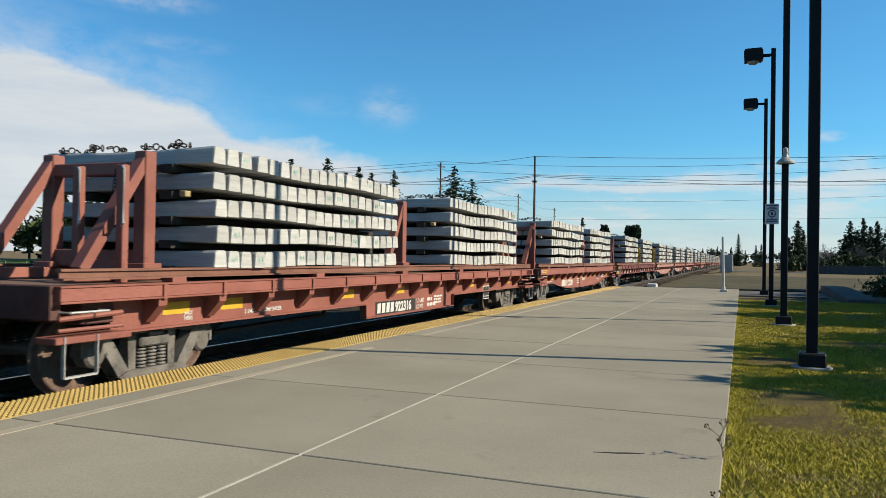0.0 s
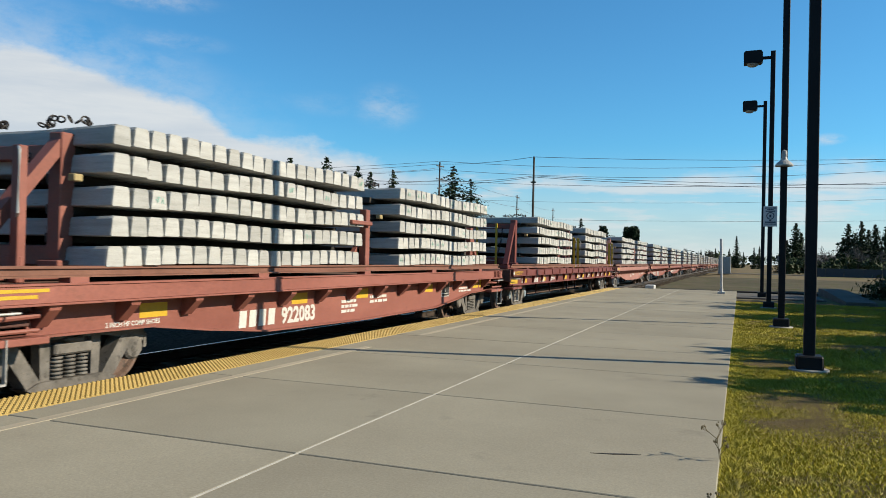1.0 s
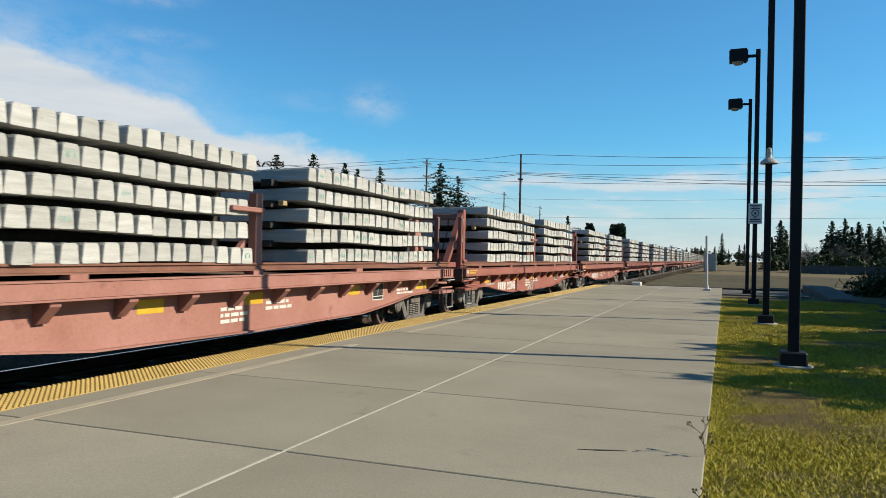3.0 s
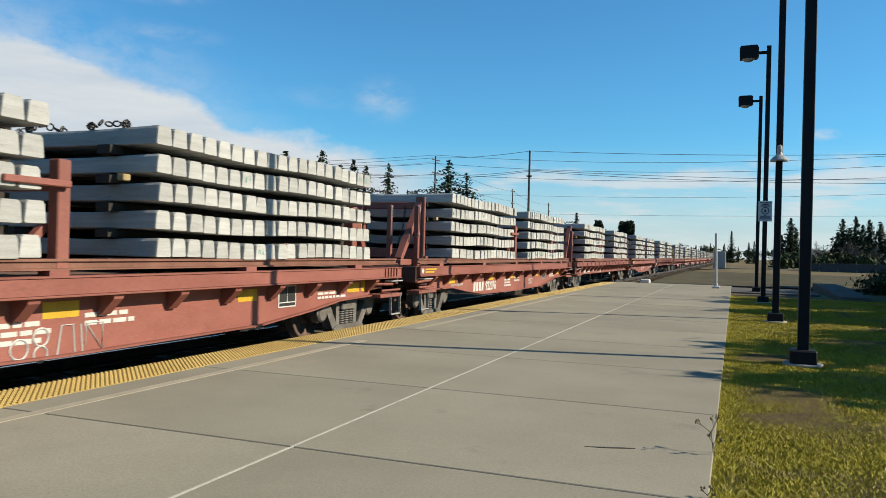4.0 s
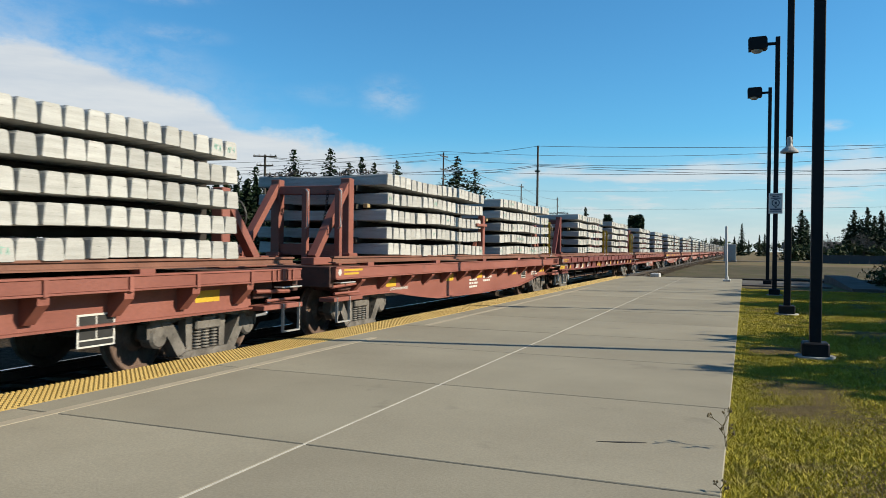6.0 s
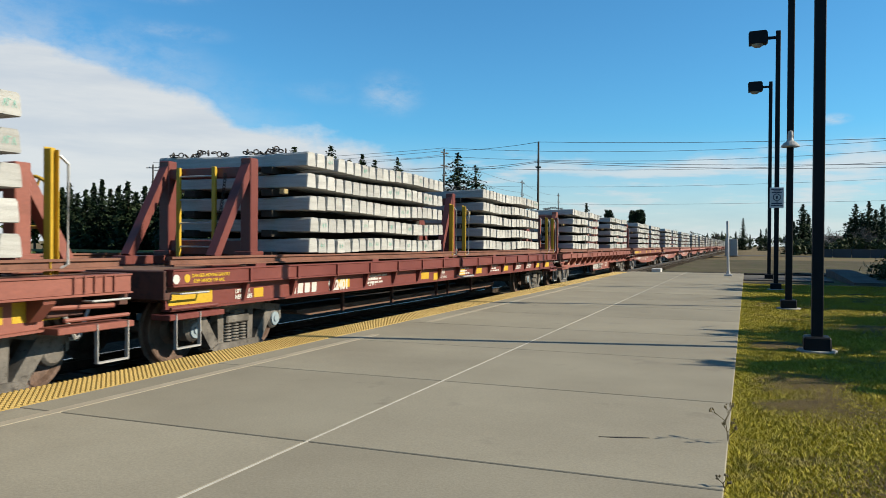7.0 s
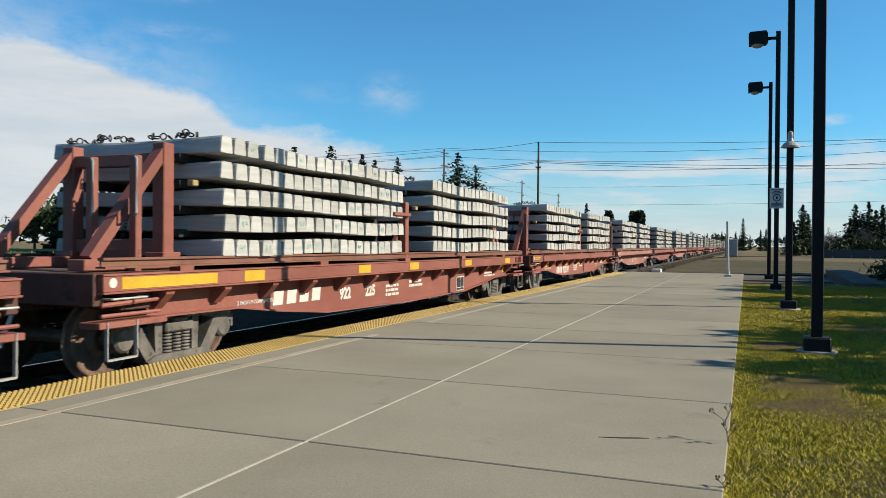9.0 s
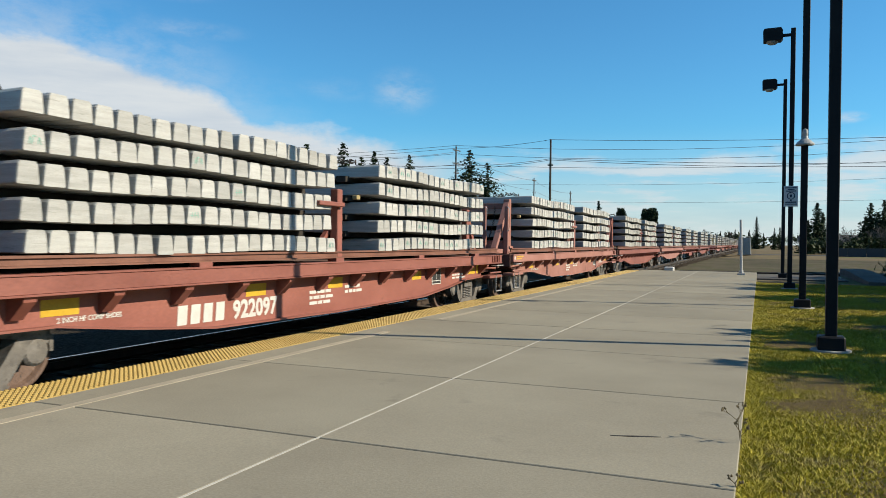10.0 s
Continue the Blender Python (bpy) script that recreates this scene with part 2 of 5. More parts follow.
# ---- mesh building ----
class Shape:
    """Gathers boxes, prisms, tubes and turned forms into one mesh."""

    def __init__(self):
        self.v, self.f = [], []

    def add(self, verts, faces):
        n = len(self.v)
        self.v.extend(verts)
        self.f.extend([tuple(n + i for i in f) for f in faces])
        return self

    def box(self, x0, x1, y0, y1, z0, z1):
        return self.add([(x, y, z) for z in (z0, z1) for y in (y0, y1) for x in (x0, x1)],
                        [(0, 2, 3, 1), (4, 5, 7, 6), (0, 1, 5, 4), (2, 6, 7, 3), (0, 4, 6, 2), (1, 3, 7, 5)])

    def cbox(self, x0, x1, y0, y1, z0, z1, c):
        """A box with its edges cut off by c."""
        bm = bmesh.new()
        bmesh.ops.create_cube(bm, size=1)
        for v in bm.verts:
            v.co = ((x0 + x1) / 2 + v.co.x * (x1 - x0), (y0 + y1) / 2 + v.co.y * (y1 - y0), (z0 + z1) / 2 + v.co.z * (z1 - z0))
        bmesh.ops.bevel(bm, geom=list(bm.edges), offset=c, segments=1, affect="EDGES")
        bm.verts.index_update()
        self.add([tuple(v.co) for v in bm.verts], [tuple(v.index for v in f.verts) for f in bm.faces])
        bm.free()
        return self

    def prism(self, axis, poly, a, b):
        n = len(poly)
        place = {"x": lambda p, d: (d, p[0], p[1]), "y": lambda p, d: (p[0], d, p[1]), "z": lambda p, d: (p[0], p[1], d)}[axis]
        return self.add([place(p, d) for d in (a, b) for p in poly],
                        [tuple(range(n)), tuple(range(2 * n - 1, n - 1, -1))] + [(i, i + n, (i + 1) % n + n, (i + 1) % n) for i in range(n)])

    def tube(self, p, q, r, r2=None, n=8):
        p, q = Vector(p), Vector(q)
        r2 = r if r2 is None else r2
        d = (q - p).normalized()
        u = d.orthogonal().normalized()
        w = d.cross(u)
        ring = [u * math.cos(2 * math.pi * i / n) + w * math.sin(2 * math.pi * i / n) for i in range(n)]
        return self.add([tuple(p + a * r) for a in ring] + [tuple(q + a * r2) for a in ring],
                        [tuple(range(n - 1, -1, -1)), tuple(range(n, 2 * n))] + [(i, (i + 1) % n, (i + 1) % n + n, i + n) for i in range(n)])

    def beam(self, p, q, w, h, up=(0, 0, 1)):
        """A rectangular bar from p to q."""
        p, q = Vector(p), Vector(q)
        d = (q - p).normalized()
        s = d.cross(Vector(up)).normalized() * (w / 2)
        u = s.cross(d).normalized() * (h / 2)
        return self.add([tuple(e + a * s + b * u) for e in (p, q) for a, b in ((-1, -1), (1, -1), (1, 1), (-1, 1))],
                        [(0, 1, 2, 3), (7, 6, 5, 4), (0, 4, 5, 1), (1, 5, 6, 2), (2, 6, 7, 3), (3, 7, 4, 0)])

    def lathe(self, profile, n, axis="x", at=(0, 0, 0)):
        """Turns (along, radius) pairs about an axis through at."""
        k = len(profile)
        vs = []
        for i in range(n):
            c, s = math.cos(2 * math.pi * i / n), math.sin(2 * math.pi * i / n)
            for a, r in profile:
                p = {"x": (a, r * c, r * s), "y": (r * c, a, r * s), "z": (r * c, r * s, a)}[axis]
                vs.append((p[0] + at[0], p[1] + at[1], p[2] + at[2]))
        fs = [(i * k + j, i * k + j + 1, (i + 1) % n * k + j + 1, (i + 1) % n * k + j) for i in range(n) for j in range(k - 1)]
        return self.add(vs, fs)

    def path(self, pts, r, n=4):
        """A thin tube swept along points."""
        pts = [Vector(p) for p in pts]
        vs, fs = [], []
        for i, p in enumerate(pts):
            d = (pts[min(i + 1, len(pts) - 1)] - pts[max(i - 1, 0)]).normalized()
            u = d.cross(Vector((0, 0, 1))).normalized()
            w = u.cross(d)
            vs += [tuple(p + (u * math.cos(6.2832 * k / n) + w * math.sin(6.2832 * k / n)) * r) for k in range(n)]
        for i in range(len(pts) - 1):
            fs += [(i * n + k, i * n + (k + 1) % n, (i + 1) * n + (k + 1) % n, (i + 1) * n + k) for k in range(n)]
        return self.add(vs, fs)

    def ring(self, centre, normal, r, wire, n=16, m=6):
        d = Vector(normal).normalized()
        u = d.orthogonal().normalized()
        w = d.cross(u)
        vs = []
        for i in range(n):
            a = 2 * math.pi * i / n
            o = u * math.cos(a) + w * math.sin(a)
            for j in range(m):
                b = 2 * math.pi * j / m
                vs.append(tuple(Vector(centre) + o * (r + wire * math.cos(b)) + d * wire * math.sin(b)))
        return self.add(vs, [(i * m + j, i * m + (j + 1) % m, (i + 1) % n * m + (j + 1) % m, (i + 1) % n * m + j) for i in range(n) for j in range(m)])

    def mesh(self, name, mat, smooth=False, fix=True):
        me = bpy.data.meshes.new(name)
        me.from_pydata(self.v, [], self.f)
        if fix:
            bm = bmesh.new()
            bm.from_mesh(me)
            bmesh.ops.recalc_face_normals(bm, faces=bm.faces)
            bm.to_mesh(me)
            bm.free()
        if smooth:
            me.polygons.foreach_set("use_smooth", [True] * len(me.polygons))
        me.materials.append(mat)
        return me


def part(name, shape, mat, parent, label="", at=None, smooth=False):
    """Links a shape, or a mesh that is there already, as one mesh object under a thing or a part."""
    me = shape.mesh(name, mat, smooth) if isinstance(shape, Shape) else shape
    ob = new(name, me)
    ob.parent = parent
    if at is not None:
        ob.matrix_basis = at
    if label:
        ob["label"] = label
    return ob


def thing(name, label, category, at=None, group="", kind=""):
    ob = new(name)
    if at is not None:
        ob.matrix_basis = at
    return tagged(ob, label, category, group, kind)


def solid(name, shape, mat, label, category="", kind="", at=None, group="", smooth=False, fix=True):
    ob = new(name, shape.mesh(name, mat, smooth, fix))
    if at is not None:
        ob.matrix_basis = at
    return tagged(ob, label, category, group, kind)


def lettering(text, height, mat, bold=0.0):
    """A flat mesh of letters, its lower left at the origin, in the XY plane."""
    cu = bpy.data.curves.new("letters", "FONT")
    cu.body, cu.size, cu.offset, cu.resolution_u = text, height / 0.72, bold, 3
    ob = bpy.data.objects.new("letters", cu)
    me = bpy.data.meshes.new_from_object(ob)
    me.name = "letters"
    me.materials.clear()
    me.materials.append(mat)
    bpy.data.objects.remove(ob)
    return me


RIGHTWARD = Matrix(((0, 0, 1, 0), (1, 0, 0, 0), (0, 1, 0, 0), (0, 0, 0, 1)))  # letters onto a side that faces +x


# ---- the setting ----
TRACK_X, RAIL_Z = -7.75, -0.235
EDGE_X, STRIP_X, MID_X, SIDE_X = -6.135, -5.525, -2.79, -0.105
PLAT_Y0, PLAT_Y1 = -9.0, 40.2
ROW0, ROW = 4.52, 2.52


def ground():
    """One sheet: low beside the track, higher under the lawn, flat to the horizon."""
    xs = [-2500, -600, -200, -90, -40, -20, -11, -5, -0.6, -0.3, 3, 10, 25, 60, 200, 600, 2500]
    ys = [-2500, -400, -60, -12, 0, 8, 16, 24, 32, 40, 41, 60, 90, 150, 300, 700, 2500]

    def z(x, y):
        low = -0.62 if x < -0.5 else -0.07
        if y > 40.5:
            low = -0.62 if x < -4 else (-0.28 if y < 300 else -0.45)
        return low
    s = Shape()
    w = len(xs)
    s.add([(x, y, z(x, y)) for y in ys for x in xs], [(j * w + i, j * w + i + 1, (j + 1) * w + i + 1, (j + 1) * w + i) for j in range(len(ys) - 1) for i in range(w - 1)])
    solid("ground", s, SOIL, "dry brown field with patches of green weeds", "ground", "structure")

    def sheet(name, x0, x1, y0, y1, nx, ny, z0, amp, mat, label, cat):
        s = Shape()
        vs = []
        for j in range(ny + 1):
            for i in range(nx + 1):
                x, y = x0 + (x1 - x0) * i / nx, y0 + (y1 - y0) * j / ny
                vs.append((x, y, z0 + amp * noise.fractal(Vector((x * 0.9, y * 0.9, 3)), 1.0, 2.0, 4)))
        s.add(vs, [(j * (nx + 1) + i, j * (nx + 1) + i + 1, (j + 1) * (nx + 1) + i + 1, (j + 1) * (nx + 1) + i) for j in range(ny) for i in range(nx)])
        return solid(name, s, mat, label, cat, "structure", fix=False, smooth=True)

    sheet("lawn", SIDE_X + 0.01, 24, -10, 31, 60, 90, -0.045, 0.03, LAWN, "thin lawn with bare brown earth", "lawn")
    sheet("verge", -120, -17, 10, 120, 40, 40, -0.5, 0.12, FARGRASS, "green grass verge beyond the tracks", "verge")
    # dark ballast runs wide beyond the track to deepen the train's shadow there
    sheet("ballast", TRACK_X - 9.0, EDGE_X - 0.02, -12, 60, 70, 320, -0.455, 0.05, BALLAST, "dark grey crushed-stone ballast, run wide for the train's shade", "ballast")
    sheet("ballast", TRACK_X - 2.8, TRACK_X + 2.6, 60, 620, 6, 200, -0.46, 0.06, BALLAST, "grey crushed-stone ballast under the far track", "ballast")
    sheet("gravel_yard", -4.9, 60, 48, 92, 60, 40, -0.235, 0.05, PAD_DIRT, "grey-brown gravel yard beyond the platform", "gravel")
    sheet("road", -4.9, 60, 41.2, 46.5, 30, 4, -0.21, 0.0, ASPHALT, "dark asphalt crossing road past the platform's end", "road")
    sheet("road", -5, 120, 128, 136, 30, 4, -0.22, 0.0, ASPHALT, "far dark asphalt road", "road")


PAD_DIRT = material("grey-brown gravel and weeds", (0.058, 0.050, 0.033), (0.095, 0.080, 0.052), 0.95, 0.25, 6, 0.6, spec=0.05, depth=0.04, dirt=(0.055, 0.062, 0.024), dirt_at=0.52)


def rails():
    track = thing("track", "straight railway track of worn steel rails on dark sleepers", "track", kind="structure")
    foot = [(-0.07, 0), (0.07, 0), (0.07, 0.012), (0.012, 0.03), (0.010, 0.125), (0.036, 0.135), (0.036, 0.160), (-0.036, 0.160), (-0.036, 0.135), (-0.010, 0.125), (-0.012, 0.03), (-0.07, 0.012)]
    for side in (-1, 1):
        x = TRACK_X + side * 0.755
        part("rail", Shape().prism("y", [(x + a, RAIL_Z - 0.17 + b) for a, b in foot], -14, 640), RAIL, track)
        part("rail_head", Shape().prism("y", [(x - 0.034, RAIL_Z - 0.009), (x + 0.034, RAIL_Z - 0.009), (x + 0.030, RAIL_Z), (x - 0.030, RAIL_Z)], -14, 640), RAILHEAD, track, "bright polished rail head")
    me = Shape().cbox(-1.3, 1.3, -0.115, 0.115, -0.16, 0.0, 0.015).mesh("sleeper", SLEEPER)
    for i in range(75):
        part("sleeper", me, SLEEPER, track, at=pose(TRACK_X + random.uniform(-0.04, 0.04), -8 + i * 0.6, RAIL_Z - 0.172, 0, 0, random.uniform(-0.8, 0.8)))
    rest = Shape()
    for i in range(800):
        y = 37 + i * 0.6
        rest.box(TRACK_X - 1.3, TRACK_X + 1.3, y - 0.11, y + 0.11, RAIL_Z - 0.30, RAIL_Z - 0.172)
    tagged(part("far_sleepers", rest.mesh("far_sleepers", SLEEPER, fix=False), SLEEPER, track), kind="stuff")


def platform():
    plat = thing("platform", "low concrete station platform with jointed slabs and a tactile edge", "platform", kind="structure")
    part("bed", Shape().box(EDGE_X + 0.01, SIDE_X - 0.01, PLAT_Y0, PLAT_Y1, -0.75, -0.022), JOINT, plat, "dark joint bed below the slabs")
    panels = {}
    n = int((PLAT_Y1 - ROW0) / ROW) + 1
    ys = [ROW0 + i * ROW for i in range(-5, n + 1)]
    ys = [y for y in ys if y < PLAT_Y1 - 0.5] + [PLAT_Y1]
    for a, b in zip(ys, ys[1:]):
        for x0, x1 in ((STRIP_X + 0.014, MID_X - 0.008), (MID_X + 0.008, SIDE_X)):
            key = (round(b - a, 3), x0)
            if key not in panels:
                panels[key] = Shape().cbox(x0, x1, 0.010, b - a - 0.010, -0.14, 0.0, 0.006).mesh("slab", CONCRETE)
            part("slab", panels[key], CONCRETE, plat, at=pose(0, a, random.uniform(-0.002, 0.002)))
    part("centre_joint", Shape().box(MID_X - 0.008, MID_X + 0.008, PLAT_Y0, PLAT_Y1 - 0.01, -0.05, -0.001), SEALANT, plat, "pale sealant line along the slabs")
    part("edge_stripe", Shape().box(-5.165, -5.055, PLAT_Y0, 10.2, -0.05, 0.0045), STRIPE, plat, "worn cream painted stripe")
    part("edge_stripe", Shape().box(-5.16, -5.06, 12.2, 27.0, -0.05, 0.0045), STRIPE, plat, "worn cream painted stripe")
    crack = Shape().prism("z", [(-0.96, 5.43), (-0.80, 5.462), (-0.62, 5.535), (-0.70, 5.525), (-0.82, 5.485)], 0.0005, 0.004)
    part("crack", crack, JOINT, plat, "short dark crack in a slab")
    tile = Shape().cbox(0, 0.600, 0.003, 1.217, -0.12, -0.002, 0.004).mesh("tactile_tile", TACTILE)
    y = PLAT_Y0 + 0.4
    while y < PLAT_Y1 - 1.3:
        part("tactile_tile", tile, TACTILE, plat, at=pose(EDGE_X + 0.004, y, random.uniform(-0.001, 0.001)))
        y += 1.22
    domes = Shape()
    k = 6
    y = 2.0
    while y < 39.0:
        for i in range(10):
            x = EDGE_X + 0.034 + i * 0.0595
            base = [(x + 0.0245 * math.cos(2 * math.pi * j / k), y + 0.0245 * math.sin(2 * math.pi * j / k), -0.003) for j in range(k)]
            top = [(x + 0.013 * math.cos(2 * math.pi * j / k), y + 0.013 * math.sin(2 * math.pi * j / k), 0.010) for j in range(k)]
            domes.add(base + top, [tuple(range(k, 2 * k))] + [(j, (j + 1) % k, (j + 1) % k + k, j + k) for j in range(k)])
        y += 0.0595
    tagged(part("tactile_domes", domes.mesh("tactile_domes", TACTILE, fix=False), TACTILE, plat), kind="stuff")
    part("platform_face", Shape().box(EDGE_X - 0.004, EDGE_X + 0.012, PLAT_Y0, PLAT_Y1, -0.75, -0.125), PAD, plat, "concrete platform face")


def site_works():
    path = Shape().cbox(SIDE_X + 0.006, 3.2, 33.4, 38.6, -0.3, -0.006, 0.01)
    solid("pavement", path, SHADED_SLAB, "grey concrete path, darkened for shade, leading off the platform", "pavement", "structure")
    ramp = Shape().prism("x", [(31.0, -0.2), (41.5, -0.2), (41.5, 0.24), (38.5, 0.24), (31.0, 0.06)], 3.6, 4.6)
    solid("concrete_ramp", ramp, SHADED_SLAB, "low concrete ramp lying on the grass, darkened for shade", "ramp")
    # low dark box that draws the dark band past the platform's end
    solid("timber_edging", Shape().cbox(-3.9, 9.0, 42.0, 42.5, -0.35, -0.04, 0.02), DUNNAGE, "long low dark edging past the platform's end", "edging", "structure")
    for i, (x, y, h) in enumerate(((6.2, 37.5, 1.1), (7.4, 39.0, 1.3), (6.6, 41.0, 1.0), (8.6, 36.5, 1.2))):
        broad_tree(x, y, h, 1.3, 500 + i, low=0.05, dense=900, leaf=0.12, label="low dark green bush in the shade", trunk=False)
    solid("kerb_block", Shape().cbox(-4.45, -4.0, 39.9, 40.6, -0.3, 0.17, 0.03), GALV, "white painted concrete block at the platform's end", "block")


def lamp_post(y, sign=False, speaker=False):
    post = thing("lamp_post", "tall square black steel lamp post beside the platform", "lamp post", pose(0.88, y, 0), "lamp posts along the platform")
    part("footing", Shape().lathe([(-0.3, 0.0), (-0.3, 0.25), (-0.02, 0.25), (-0.008, 0.24), (-0.008, 0.0)], 20, "z"), PAD, post, "round concrete footing")
    part("base_cover", Shape().cbox(-0.165, 0.165, -0.165, 0.165, -0.02, 0.17, 0.02), POLE, post)
    part("pole", Shape().cbox(-0.07, 0.07, -0.07, 0.07, 0.16, 8.18, 0.008), POLE, post)
    part("arm", Shape().cbox(-0.34, -0.06, -0.035, 0.035, 7.93, 8.02, 0.008), POLE, post)
    head = Shape().prism("y", [(-0.87, 7.80), (-0.36, 7.80), (-0.30, 7.86), (-0.31, 8.12), (-0.36, 8.20), (-0.84, 8.19), (-0.88, 8.12)], -0.2, 0.2)
    hd = part("lamp_head", head, POLE, post, "boxy black lamp head")
    part("lens", Shape().lathe([(7.70, 0.0), (7.715, 0.11), (7.76, 0.17), (7.80, 0.18)], 18, "z", (-0.61, 0, 0)), GREYCAST, hd, "shallow grey lens")
    if speaker:
        sp = Shape().lathe([(3.54, 0.0), (3.54, 0.19), (3.57, 0.19), (3.63, 0.135), (3.68, 0.07), (3.74, 0.055), (3.80, 0.06), (3.88, 0.05), (3.91, 0.0)], 18, "z", (-0.0, -0.10, 0))
        part("loudspeaker", sp, GREYCAST, post, "small grey horn loudspeaker")
    if sign:
        sg = part("sign_panel", Shape().cbox(-0.205, 0.205, -0.105, -0.09, 2.56, 3.21, 0.006), SIGN, post, "white notice with a dark ring and bars")
        part("sign_ring", Shape().ring((0, -0.109, 2.90), (0, 1, 0), 0.105, 0.014, 24, 4), INK, sg)
        bars = Shape()
        for z, w, hh in ((3.15, 0.17, 0.016), (3.10, 0.10, 0.014), (3.05, 0.14, 0.016), (2.75, 0.03, 0.014), (2.70, 0.16, 0.02), (2.64, 0.17, 0.014)):
            bars.box(-w, w, -0.109, -0.104, z - hh, z + hh)
        bars.box(-0.03, 0.03, -0.109, -0.104, 2.85, 2.94)
        part("sign_bars", bars, INK, sg)
    return post


def white_post():
    p = thing("white_post", "thin white steel post on a square foot plate", "post", pose(-0.74, 36.3, 0, 0, -1.2))
    part("foot_plate", Shape().cbox(-0.16, 0.16, -0.16, 0.16, 0.0, 0.09, 0.01), GALV, p)
    part("pipe", Shape().tube((0, 0, 0.08), (0, 0, 2.45), 0.055, n=10), GALV, p, smooth=False)
    part("collar", Shape().tube((0, 0, 0.08), (0, 0, 0.22), 0.085, n=10), GALV, p)


# ---- the train ----
SPEED = 20.427
# seconds, metres by which the train is ahead of that steady pace
PACE = [(0.0, 0.10), (0.5, 0.06), (1.0, 0.05), (1.5, -0.12), (2.0, 0.0), (2.5, 0.02), (3.3, 0.25), (4.0, 0.40), (4.5, -0.22), (5.0, -0.36), (5.5, -0.28), (6.2, 0.0),
        (7.0, 0.12), (7.5, 0.13), (8.0, 0.10), (8.5, 0.10), (9.0, 0.02), (9.5, -0.13), (10.0, 0.02)]
KINDS = {
    "belly": dict(length=16.2, loads=(2.07, 9.21), frames=((1.76, 0.55, 2.86), (15.35, 15.95, 2.40)), mids=(), truck=1.62, bay=1.08),
    "step": dict(length=18.4, loads=(2.46, 10.96), frames=((1.97, 0.96, 2.86), (17.20, 18.10, 2.40)), mids=((9.72, 8.95, 2.80),), truck=1.75, bay=1.10),
    "pair": dict(length=18.4, loads=(2.06, 10.86), frames=((1.90, 0.92, 2.86), (17.05, 18.05, 2.40)), mids=((8.25, 8.95, 2.42), (10.48, 9.52, 2.80)), truck=1.75, bay=1.10),
    "flat": dict(length=18.0, loads=(1.96, 10.86), frames=((1.80, 0.85, 2.86), (17.00, 17.80, 2.40)), mids=((8.20, 8.88, 2.42), (10.56, 9.56, 2.80)), truck=1.75, bay=1.10),
    "long": dict(length=19.6, loads=(3.12, 11.56), frames=((2.55, 1.70, 2.86), (18.0, 18.85, 2.40)), mids=((8.90, 9.45, 2.42), (10.99, 10.26, 2.86)), truck=1.75, bay=1.18),
}
TRAY = (3.7, 14.3)
RIBBED = ("step", "pair", "flat")
GAUGE_X = 1.53
WEB_IN = 0.27  # how far the side web lies inside the top channel
LONG_WEB = 0.13  # the same on the long maroon cars
SIDE = {"web": WEB_IN, "shift": 0.0}  # the side being painted
wheelsets = []


